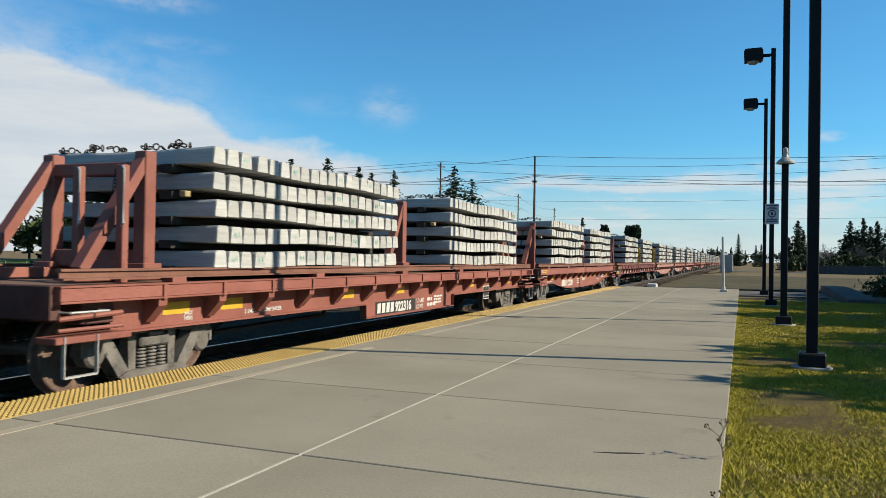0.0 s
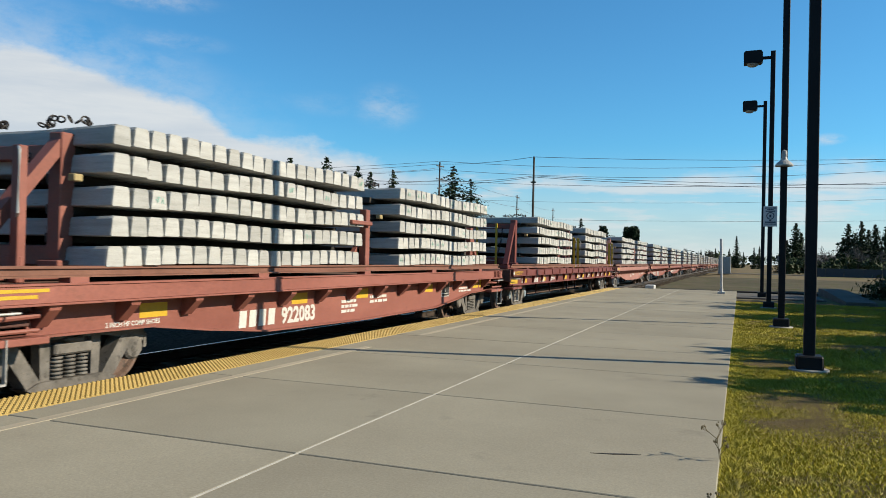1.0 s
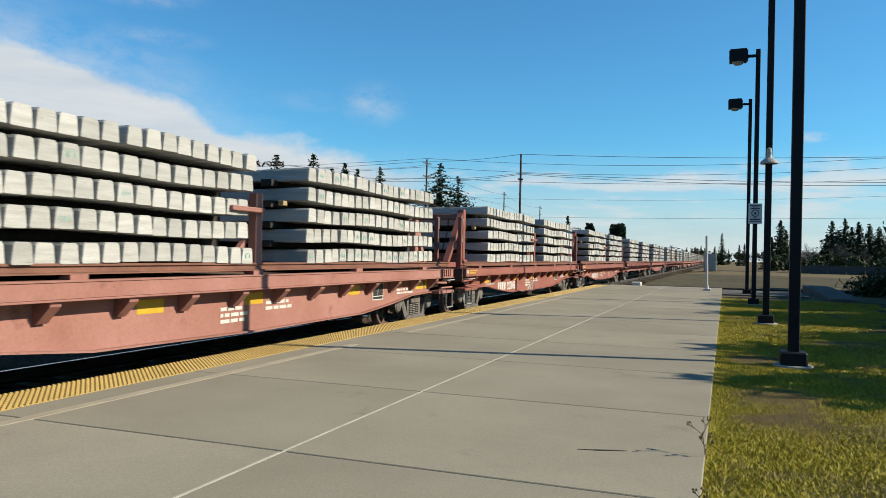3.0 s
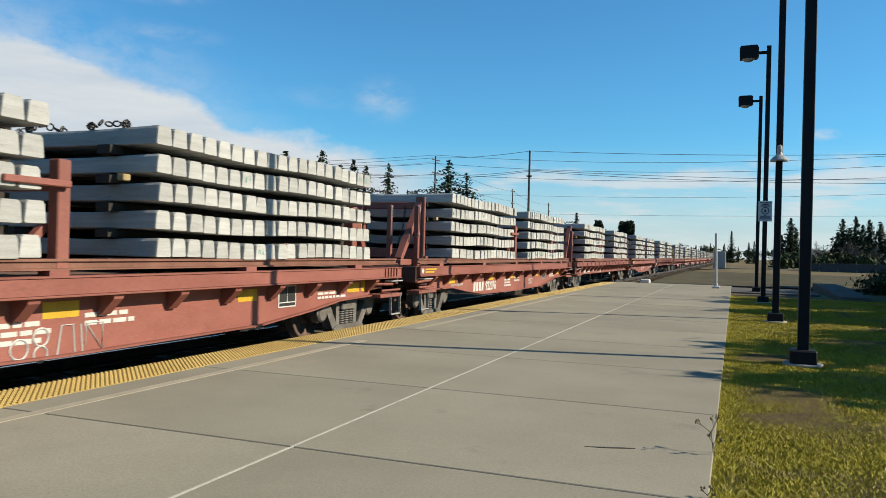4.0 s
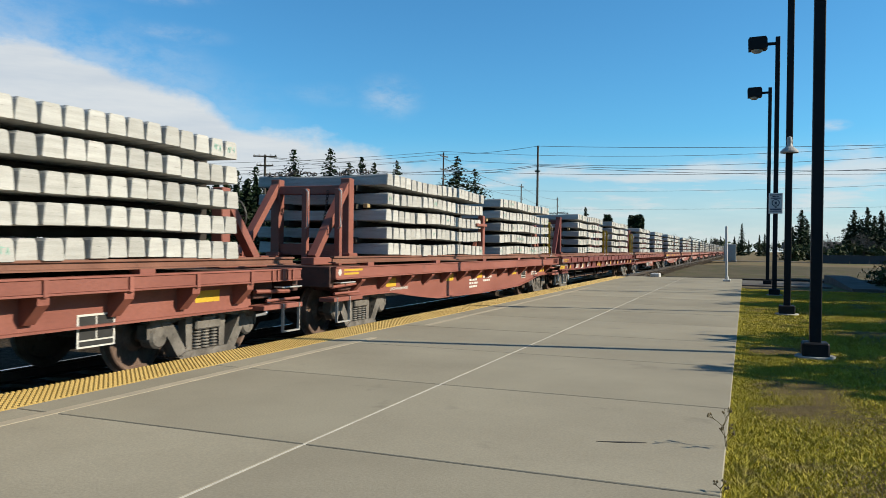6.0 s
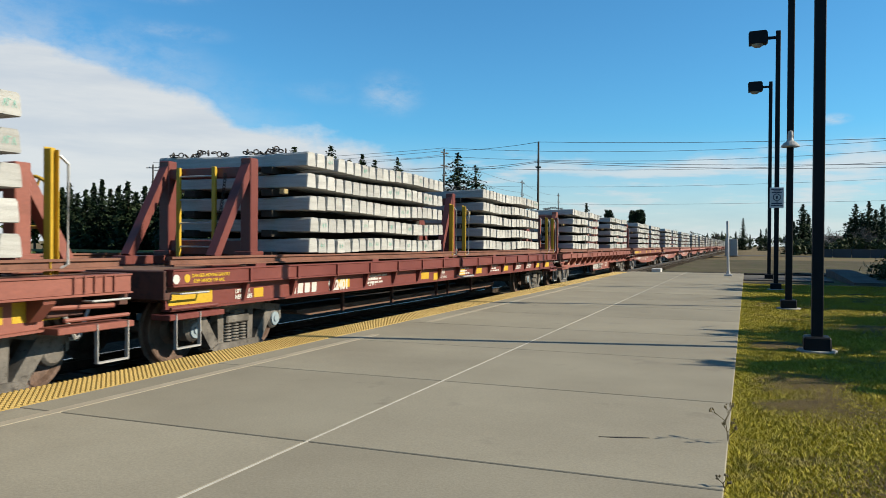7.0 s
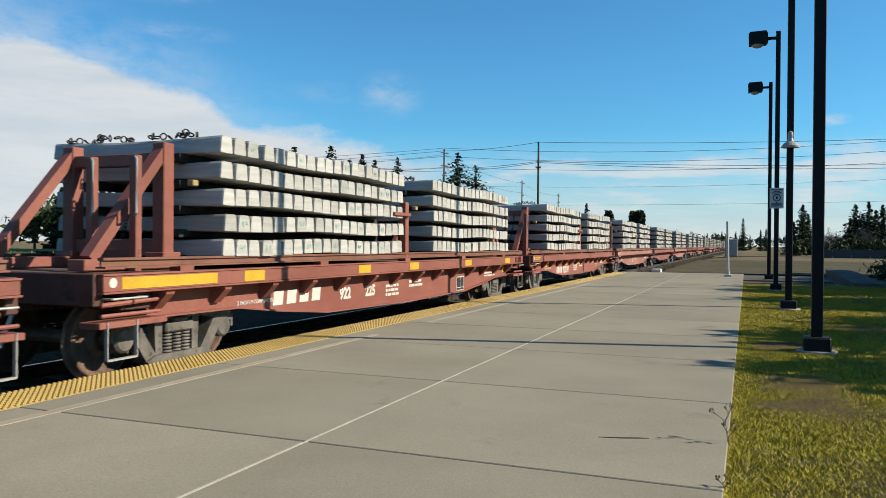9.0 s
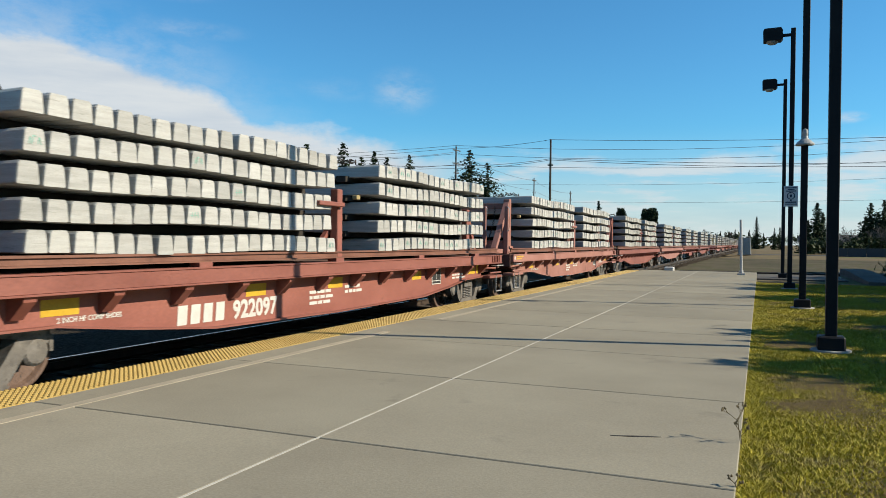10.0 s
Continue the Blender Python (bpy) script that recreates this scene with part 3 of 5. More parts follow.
def truck_meshes():
    frame_ = Shape()
    w = 0.075
    top = [(-1.06, 0.58), (-1.05, 0.66), (-0.80, 0.685), (-0.46, 0.735), (-0.30, 0.77), (0.30, 0.77), (0.46, 0.735), (0.80, 0.685), (1.05, 0.66), (1.06, 0.58), (0.76, 0.585), (0.42, 0.64), (-0.42, 0.64), (-0.76, 0.585)]
    frame_.prism("x", top, -w, w)
    for s in (-1, 1):
        # column beside the springs, raking arm, and pedestal jaw over the bearing
        frame_.prism("x", [(s * 0.27, 0.66), (s * 0.40, 0.66), (s * 0.38, 0.20), (s * 0.27, 0.20)], -w * 0.8, w * 0.8)
        frame_.prism("x", [(s * 0.68, 0.62), (s * 0.86, 0.61), (s * 0.80, 0.50), (s * 0.55, 0.15), (s * 0.36, 0.13), (s * 0.40, 0.22)], -w * 1.2, w * 1.2)
        frame_.prism("x", [(s * 1.04, 0.62), (s * 1.09, 0.60), (s * 1.09, 0.44), (s * 1.045, 0.44)], -w, w)
    frame_.prism("x", [(-0.58, 0.165), (-0.46, 0.10), (0.46, 0.10), (0.58, 0.165), (0.44, 0.225), (-0.44, 0.225)], -w * 1.6, w * 1.6)
    # bolster end and brake lug in the window over the springs
    frame_.cbox(-w * 1.3, w * 1.5, -0.25, 0.25, 0.475, 0.60, 0.02)
    frame_.cbox(-w, w * 1.7, -0.12, 0.12, 0.60, 0.655, 0.015)
    spring = Shape()
    for y in (-0.165, 0.0, 0.165):
        prof = []
        for i in range(6):
            z = 0.228 + i * 0.041
            prof += [(z, 0.048), (z + 0.004, 0.074), (z + 0.022, 0.076), (z + 0.028, 0.048)]
        spring.lathe(prof, 12, "z", (0.02, y, 0))
    bolster = Shape().cbox(-1.12, 1.12, -0.26, 0.26, 0.56, 0.68, 0.02)
    bolster.cbox(-0.35, 0.35, -0.3, 0.3, 0.6, 0.86, 0.02)
    wheel = Shape()
    for s in (-1, 1):
        prof = [(s * 0.66, 0.0), (s * 0.66, 0.12), (s * 0.73, 0.16), (s * 0.745, 0.36), (s * 0.69, 0.40), (s * 0.69, 0.485), (s * 0.715, 0.49), (s * 0.73, 0.459), (s * 0.815, 0.455), (s * 0.825, 0.44), (s * 0.825, 0.40),
                (s * 0.775, 0.375), (s * 0.77, 0.20), (s * 0.83, 0.14), (s * 0.83, 0.0)]
        wheel.lathe(prof, 28)
    wheel.lathe([(-1.0, 0.0), (-1.0, 0.07), (-0.66, 0.085), (0.66, 0.085), (1.0, 0.07), (1.0, 0.0)], 12)
    bearing = Shape().lathe([(0.98, 0.0), (0.98, 0.15), (1.13, 0.15), (1.16, 0.12), (1.17, 0.0)], 16)
    bearing.cbox(0.98, 1.14, -0.19, 0.19, 0.05, 0.17, 0.02)
    cap = Shape().lathe([(1.17, 0.105), (1.185, 0.10), (1.185, 0.05), (1.20, 0.045), (1.20, 0.0)], 16)
    return (frame_.mesh("side_frame", TRUCK), spring.mesh("spring_nest", TRUCK, True), bolster.mesh("bolster", UNDER), wheel.mesh("wheelset", WHEEL, False),
            bearing.mesh("bearing", TRUCK), cap.mesh("bearing_cap", BLUECAP))


TRUCK_MESHES = truck_meshes()


def add_truck(car, y, caps):
    fr, sp, bo, wh, be, cp = TRUCK_MESHES
    truck = part("truck", bo, UNDER, car, "four-wheeled cast-steel truck", pose(0, y, 0))
    for s in (-1, 1):
        part("side_frame", fr, TRUCK, truck, at=pose(s * 1.07, 0, 0))
        part("spring_nest", sp, TRUCK, truck, at=pose(s * 1.07, 0, 0))
    for dy in (-0.89, 0.89):
        part("bearing", be, TRUCK, truck, at=pose(0, dy, 0.457))
        if caps:
            part("bearing_cap", cp, BLUECAP, truck, "pale blue bearing cap", pose(0, dy, 0.457))
    for dy in (-0.89, 0.89):
        part("wheelset", wh, WHEEL, car, "rusty steel wheels on an axle", pose(0, y + dy, 0.457))


def bulkhead(car, y, foot, paint, top=2.86, ladder=True, yellow=False):
    """A braced frame between the crane rails: two uprights, a head beam and two raking struts on long shoes."""
    a = 0.77
    lean = 1 if foot > y else -1
    fr = part("bulkhead_frame", Shape().cbox(-a - 0.05, a + 0.05, y - 0.075, y + 0.075, top - 0.29, top - 0.13, 0.01), paint, car, "braced steel frame that holds the load")
    for s in (-1, 1):
        x = s * a
        tube = Shape().cbox(x - 0.095, x + 0.095, y - 0.095, y + 0.095, 1.26, top, 0.012)
        part("upright", tube, paint, fr)
        part("strut", Shape().beam((x, y + lean * 0.05, top - 0.12), (x, foot, 1.38), 0.13, 0.15, (1, 0, 0)), paint, fr)
        shoe = Shape().cbox(x - 0.13, x + 0.13, min(y, foot) - 0.17, max(y, foot) + 0.17, 1.255, 1.385, 0.01)
        shoe.cbox(x - 0.15, x + 0.15, y - 0.16, y + 0.16, 1.38, 1.46, 0.01)
        part("shoe", shoe, paint, fr)
    part("cross_tie", Shape().cbox(-a, a, y - 0.05, y + 0.05, 1.40, 1.62, 0.01), paint, fr)
    if ladder and not yellow:
        ly = foot + (y - foot) * 0.42
        for lx in (0.30, 0.98):
            part("ladder_post", Shape().cbox(lx - 0.055, lx + 0.055, ly - 0.05, ly + 0.05, 1.235, 2.62, 0.008), paint, fr)
            gx, gy = lx + 0.10, ly - 0.09
            grab = Shape().path([(lx + 0.03, ly - 0.04, 1.90), (gx, gy, 1.93), (gx + 0.002, gy, 2.56), (lx + 0.03, ly - 0.04, 2.60)], 0.016, 6)
            part("grab_iron", grab, BRIGHT, fr, "worn bright grab iron")
        part("kick_plate", Shape().cbox(0.24, 1.04, ly - 0.02, ly + 0.02, 1.235, 1.50, 0.006), paint, fr)
    if ladder and yellow:
        for lx in (-0.45, 0.22):
            part("ladder_rail", Shape().cbox(lx - 0.035, lx + 0.035, y - 0.15, y - 0.10, 1.30, top - 0.12, 0.006), YELLOW, fr, "yellow ladder rail")
        for i in range(4):
            part("rung", Shape().tube((-0.45, y - 0.125, 1.52 + 0.36 * i), (0.22, y - 0.125, 1.52 + 0.36 * i), 0.014, n=6), BRIGHT, fr)
    if ladder:
        # a slack chain between the beam and the shoe
        chain = Shape()
        for i in range(22):
            z = top - 0.25 - i * 0.045
            chain.ring((0.42 + 0.10 * math.sin(i * 0.12) - 0.012 * i, y - 0.12 - 0.05 * math.sin(i * 0.14), z), (math.sin(i * 1.57), math.cos(i * 1.57), 0.15), 0.026, 0.008, 8, 4)
        part("hanging_chain", chain, CHAIN, fr, "dark chain hanging from the beam")
    return fr


def stanchion(parent, y):
    """A folded yellow channel with a white grab iron bowed out from its far edge."""
    st = part("stanchion", Shape().cbox(1.33, 1.345, y - 0.065, y + 0.065, 1.26, 2.52, 0.004).cbox(1.33, 1.43, y - 0.065, y - 0.052, 1.26, 2.50, 0.004).cbox(1.33, 1.40, y + 0.052, y + 0.065, 1.26, 2.50, 0.004), YELLOW, parent, "yellow painted folded stanchion")
    bar = Shape().path([(1.40, y + 0.07, 1.32), (1.44, y + 0.13, 1.36), (1.442, y + 0.135, 2.36), (1.40, y + 0.07, 2.44)], 0.017, 6)
    part("grab_iron", bar, BRIGHT, st, "worn white grab iron")


def flatcar(kind, paint, detail):
    k = KINDS[kind]
    length, bay = k["length"], k["bay"]
    car = thing("flatcar", "", "flatcar", None, "flatcars of the train")
    g = GAUGE_X
    inset = LONG_WEB if kind == "long" else WEB_IN
    part("deck", Shape().box(-g + 0.05, g - 0.05, 0.15, length - 0.15, 1.16, 1.235), DECK, car, "rusty steel deck")
    bands = {"belly": (1.03, 1.245), "long": (1.055, 1.265)}.get(kind, (1.065, 1.245))
    low = {"belly": 0.75, "long": 0.80}.get(kind, 0.735)
    for s in (-1, 1):
        def xs(a, b):
            return (s * a, s * b) if s > 0 else (s * b, s * a)
        # the top channel stands proud of the web
        part("top_channel", Shape().cbox(*xs(g - inset - 0.03, g - 0.012), 0.05, length - 0.05, bands[0] + 0.02, bands[1] - 0.02, 0.008), paint, car)
        part("upper_lip", Shape().cbox(*xs(g - 0.16, g), 0.04, length - 0.04, bands[1] - 0.022, bands[1], 0.004), paint, car)
        part("lower_lip", Shape().cbox(*xs(g - inset - 0.02, g + 0.004), 0.04, length - 0.04, bands[0], bands[0] + 0.022, 0.004), paint, car)
        if kind == "belly":
            web = [(0.95, 1.05), (0.95, 0.71), (2.6, 0.70), (3.6, 0.58), (5.0, 0.45), (length / 2, 0.41), (length - 4.6, 0.44), (length - 3.2, 0.56), (length - 2.2, 0.68), (length - 0.95, 0.71), (length - 0.95, 1.05)]
        elif kind == "flat":
            web = [(0.95, 1.08), (0.95, 0.70), (length - 0.95, 0.70), (length - 0.95, 1.08)]
        elif kind in RIBBED:
            web = [(0.95, 1.08), (0.95, 0.70), (7.0, 0.70), (7.02, 0.44), (11.6, 0.44), (11.62, 0.70), (length - 0.95, 0.70), (length - 0.95, 1.08)]
        else:
            web = [(0.05, 1.08), (0.05, 0.78), (length - 0.05, 0.78), (length - 0.05, 1.08)]
        part("side_web", Shape().prism("x", web, *xs(g - inset - 0.03, g - inset)), paint, car)
        run = web[1:-1]
        lip = Shape().prism("x", [(a, b - 0.012) for a, b in run] + [(a, b + 0.012) for a, b in run[::-1]], *xs(g - inset - 0.06, g - inset + 0.075))
        part("bottom_flange", lip, paint, car)
        # ribs and stake pockets
        n = int((length - 1.0) / bay)
        first = (length - (n - 1) * bay) / 2
        if kind == "belly":
            pocket = Shape().prism("y", [(0, 1.035), (0.24, 1.035), (0.23, 0.98), (0.05, 0.80), (0, 0.80)], -0.07, 0.07)
        elif kind in RIBBED:
            pocket = Shape().prism("y", [(0, 1.08), (0.25, 1.08), (0.24, 0.98), (0.05, 0.78), (0, 0.78)], -0.07, 0.07)
            pocket.box(0.24, 0.283, -0.03, 0.03, 1.06, 1.225)
        else:
            pocket = Shape().prism("y", [(0, 1.075), (0.11, 1.075), (0.04, 0.82), (0, 0.82)], -0.03, 0.03)
            pocket.box(0.10, 0.148, -0.025, 0.025, 1.055, 1.245)
        me = pocket.mesh("stake_pocket", paint)
        for i in range(n if s > 0 else 0):
            part("stake_pocket", me, paint, car, at=pose(s * (g - inset - 0.001), first + i * bay, 0, 0, 0, 0 if s > 0 else 180))
        # crane rail on top of the deck
        rail = Shape().prism("y", [(s * (g - 0.13) + a, b) for a, b in ((-0.07, 1.30), (0.07, 1.30), (0.07, 1.318), (0.012, 1.322), (0.012, 1.38), (0.04, 1.388), (0.04, 1.415), (-0.04, 1.415), (-0.04, 1.388), (-0.012, 1.38), (-0.012, 1.322), (-0.07, 1.318))], 0.12, length - 0.12)
        part("crane_rail", rail, RUSTRAIL, car, "brown crane rail along the deck")
        me = Shape().box(-0.08, 0.08, -0.12, 0.12, 1.232, 1.302).mesh("rail_chair", paint)
        for i in range(0, n if detail and s > 0 else 0, 3):
            part("rail_chair", me, paint, car, at=pose(s * (g - 0.13), first + i * bay + 0.3, 0))
    # underframe and ends
    depth = {"belly": 0.62, "long": 0.52}.get(kind, 0.60)
    part("centre_sill", Shape().prism("x", [(0.2, 1.16), (0.2, 0.80), (2.9, 0.78), (4.2, depth), (length - 4.2, depth), (length - 2.9, 0.78), (length - 0.2, 0.80), (length - 0.2, 1.16)], -0.32, 0.32), UNDER, car, "sooty centre sill")
    if kind == "long":
        box = Shape().prism("x", [(TRAY[0], 0.44), (TRAY[0] + 0.4, 0.37), (TRAY[1] - 0.4, 0.37), (TRAY[1], 0.44), (TRAY[1], 0.48), (TRAY[0], 0.48)], 0.2, 0.88)
        part("tray", box, DECK, car, "long rusty tray below the frame")
        for y in (5.2, 7.3, 9.75, 10.50, 12.2):
            part("hanger", Shape().cbox(0.86, 0.93, y - 0.035, y + 0.035, 0.36, 1.1, 0.006), SHADE_RED, car)
        bar = Shape().path([(g - 0.10, 9.72, 0.85), (g + 0.02, 9.74, 0.82), (g + 0.021, 10.56, 0.82), (g - 0.10, 10.58, 0.85)], 0.02, 6)
        part("handhold", bar, BRIGHT, car, "worn white handhold")
    elif kind in RIBBED:
        part("brake_rigging", Shape().beam((0.75, 3.3, 0.47), (0.75, 6.4, 0.52), 0.16, 0.05).tube((0.75, 3.3, 0.50), (0.5, 5.0, 0.95), 0.03).tube((0.75, 6.4, 0.52), (0.4, 7.6, 0.9), 0.03), UNDER, car)
    part("brake_cylinder", Shape().tube((0.62, length * 0.62, 0.62), (0.62, length * 0.62 + 0.8, 0.62), 0.17, n=12), UNDER, car)
    part("air_tank", Shape().tube((-0.62, length * 0.4, 0.62), (-0.62, length * 0.4 + 1.1, 0.62), 0.22, n=12), UNDER, car)
    for e, d in ((0.0, 1), (length, -1)):
        part("end_sill", Shape().cbox(-g + 0.10, g - 0.10, min(e, e + d * 0.14), max(e, e + d * 0.14), 0.90, 1.25, 0.012), SHADE_RED, car, "dark red end sill, its shade put into the colour")
        part("body_bolster", Shape().cbox(-g + 0.22, g - 0.22, min(e + d * 0.5, e + d * 0.95), max(e + d * 0.5, e + d * 0.95), 0.82, 1.16, 0.012), SHADE_RED, car)
        pipe = Shape().tube((g - 0.05, e + d * 0.05, 0.80), (g - 0.05, e + d * 0.9, 0.80), 0.022, n=8).tube((g - 0.16, e + d * 0.15, 0.90), (g - 0.16, e + d * 1.0, 0.93), 0.03, n=8)
        part("uncoupling_rod", pipe, paint, car)
        for j in range(5):
            yy = e + d * (0.30 + 0.13 * j)
            if d < 0 and detail:
                part("end_fin", Shape().box(g - 0.12, g + 0.012, yy - 0.012, yy + 0.012, 1.07, 1.24), paint, car)
        cp = Shape().box(-0.09, 0.09, min(e, e - d * 0.42), max(e, e - d * 0.42), 0.76, 0.92).cbox(-0.16, 0.16, min(e - d * 0.30, e - d * 0.47), max(e - d * 0.30, e - d * 0.47), 0.70, 0.97, 0.03)
        part("coupler", cp, TRUCK, car, "grimy cast coupler")
        part("air_hose", Shape().tube((0.35, e - d * 0.05, 0.85), (0.38, e - d * 0.25, 0.45), 0.025, n=6).tube((0.38, e - d * 0.25, 0.45), (0.2, e - d * 0.45, 0.40), 0.025, n=6), BRIGHT, car, "pale air hose")
        ledge = Shape().cbox(g - 0.30, g - 0.01, min(e, e + d * 1.0), max(e, e + d * 1.0), 0.665, 0.735, 0.008)
        part("end_ledge", ledge, paint, car)
        step = Shape()
        a, b = e + d * 0.10, e + d * 0.52
        for y in (a, b):
            step.beam((g - 0.02, y, 0.74), (g - 0.02, y, 0.33), 0.012, 0.045, (1, 0, 0))
        step.beam((g - 0.02, a, 0.33), (g - 0.02, b, 0.33), 0.05, 0.02)
        part("sill_step", step, BRIGHT, car, "bent bright sill step")
        hold = Shape().tube((g + 0.04, e + d * 0.12, 0.98), (g + 0.04, e + d * 0.62, 0.98), 0.013, n=6).tube((g - 0.1, e + d * 0.12, 0.98), (g + 0.04, e + d * 0.12, 0.98), 0.013, n=6).tube((g - 0.1, e + d * 0.62, 0.98), (g + 0.04, e + d * 0.62, 0.98), 0.013, n=6)
        part("handhold", hold, BRIGHT, car)
    for y in (k["truck"], length - k["truck"]):
        add_truck(car, y, kind == "long")
    for y, foot, top in k["frames"]:
        bulkhead(car, y, foot, paint, top, detail and top > 2.5, kind == "long")
    if kind == "belly":
        y = 7.95
        fr = part("middle_frame", Shape().cbox(-1.28, 1.28, y - 0.06, y + 0.06, 2.1, 2.24, 0.01), paint, car, "middle frame with clamp arms")
        for s in (-1, 1):
            x = s * 1.22
            part("upright", Shape().cbox(x + s * 0.06, x + s * 0.20, y - 0.08, y + 0.08, 1.26, 2.42, 0.012), paint, fr)
            part("clamp_arm", Shape().cbox(x + s * 0.20, x + s * 0.28, y - 0.75, y + 0.02, 2.13, 2.20, 0.01), paint, fr)
            part("shoe", Shape().cbox(x - 0.17, x + 0.17, y - 0.75, y + 0.2, 1.29, 1.38, 0.01), paint, fr)
            part("rake", Shape().beam((x, y - 0.05, 1.75), (x, y - 0.45, 1.38), 0.08, 0.08, (1, 0, 0)), paint, fr)
    else:
        for y, foot, top in k["mids"]:
            fr = bulkhead(car, y, foot, paint, top, False)
        if kind == "long":
            for yy in (9.50, 10.36):
                stanchion(fr, yy)
    # hand brake at the far end
    yb = length - 0.55
    part("brake_stand", Shape().cbox(0.42, 0.56, yb - 0.05, yb + 0.05, 1.22, 2.05, 0.01).cbox(0.36, 0.62, yb - 0.10, yb + 0.02, 1.85, 2.2, 0.02), paint, car)
    wheel = Shape().ring((0.49, yb + 0.14, 2.02), (0, 1, 0.05), 0.28, 0.020, 20, 6)
    for i in range(5):
        a = 2 * math.pi * i / 5
        wheel.tube((0.49, yb + 0.12, 2.02), (0.49 + 0.28 * math.cos(a), yb + 0.14, 2.02 + 0.28 * math.sin(a)), 0.014, n=5)
    part("brake_wheel", wheel, BLACK if kind != "belly" else YELLOW, car, "spoked hand-brake wheel")
    if kind == "long":
        for yy in (length - 1.0, length - 0.12):
            stanchion(car, yy)
    return car


# ---- loads ----
TIE_STEP, LAYER, HALF = 0.281, 0.330, 1.45


def tie_mesh(top=0.21, foot=0.268):
    h = 0.226
    prof = [(-foot / 2 + 0.012, 0), (foot / 2 - 0.012, 0), (foot / 2, 0.012), (foot / 2 - 0.008, 0.08), (top / 2 + 0.006, h - 0.03), (top / 2 - 0.016, h), (-top / 2 + 0.016, h), (-top / 2 - 0.006, h - 0.03), (-foot / 2 + 0.008, 0.08), (-foot / 2, 0.012)]
    s = Shape()
    n = len(prof)
    rings = []
    for x, k in ((-HALF, 0.955), (-HALF + 0.02, 1.0), (-0.4, 1.0), (0.4, 1.0), (HALF - 0.02, 1.0), (HALF, 0.955)):
        drop = 0.03 if abs(x) < 0.5 else 0.0
        rings.append([(x, p[0] * k, (p[1] - drop if p[1] > 0.15 else p[1]) if k == 1.0 else 0.113 + (p[1] - 0.113) * k) for p in prof])
    vs = [p for r in rings for p in r]
    fs = [tuple(range(n)), tuple(range(len(vs) - 1, len(vs) - n - 1, -1))]
    for i in range(len(rings) - 1):
        fs += [(i * n + j, i * n + (j + 1) % n, (i + 1) * n + (j + 1) % n, (i + 1) * n + j) for j in range(n)]
    s.add(vs, fs)
    return s


TIE_MESHES = [tie_mesh(a, b).mesh("tie", TIE) for a, b in ((0.207, 0.262), (0.201, 0.256), (0.214, 0.266))]


def scribble(rng):
    s = Shape()
    y = -0.07
    for i in range(3):
        z = 0.07 + rng.uniform(0, 0.02)
        kind = rng.randrange(3)
        if kind == 0:
            s.beam((HALF + 0.0035, y, z), (HALF + 0.0035, y + 0.02, z + 0.07), 0.008, 0.002, (1, 0, 0)).beam((HALF + 0.0035, y + 0.02, z + 0.07), (HALF + 0.0035, y + 0.035, z), 0.008, 0.002, (1, 0, 0))
        elif kind == 1:
            s.beam((HALF + 0.0035, y, z), (HALF + 0.0035, y, z + 0.07), 0.008, 0.002, (1, 0, 0)).beam((HALF + 0.0035, y, z + 0.06), (HALF + 0.0035, y + 0.035, z + 0.06), 0.008, 0.002, (1, 0, 0))
        else:
            s.beam((HALF + 0.0035, y, z + 0.03), (HALF + 0.0035, y + 0.035, z + 0.035), 0.010, 0.002, (1, 0, 0)).beam((HALF + 0.0035, y + 0.03, z), (HALF + 0.0035, y + 0.03, z + 0.07), 0.008, 0.002, (1, 0, 0))
        y += 0.05
    return s.mesh("crayon_mark", MINT, fix=False)


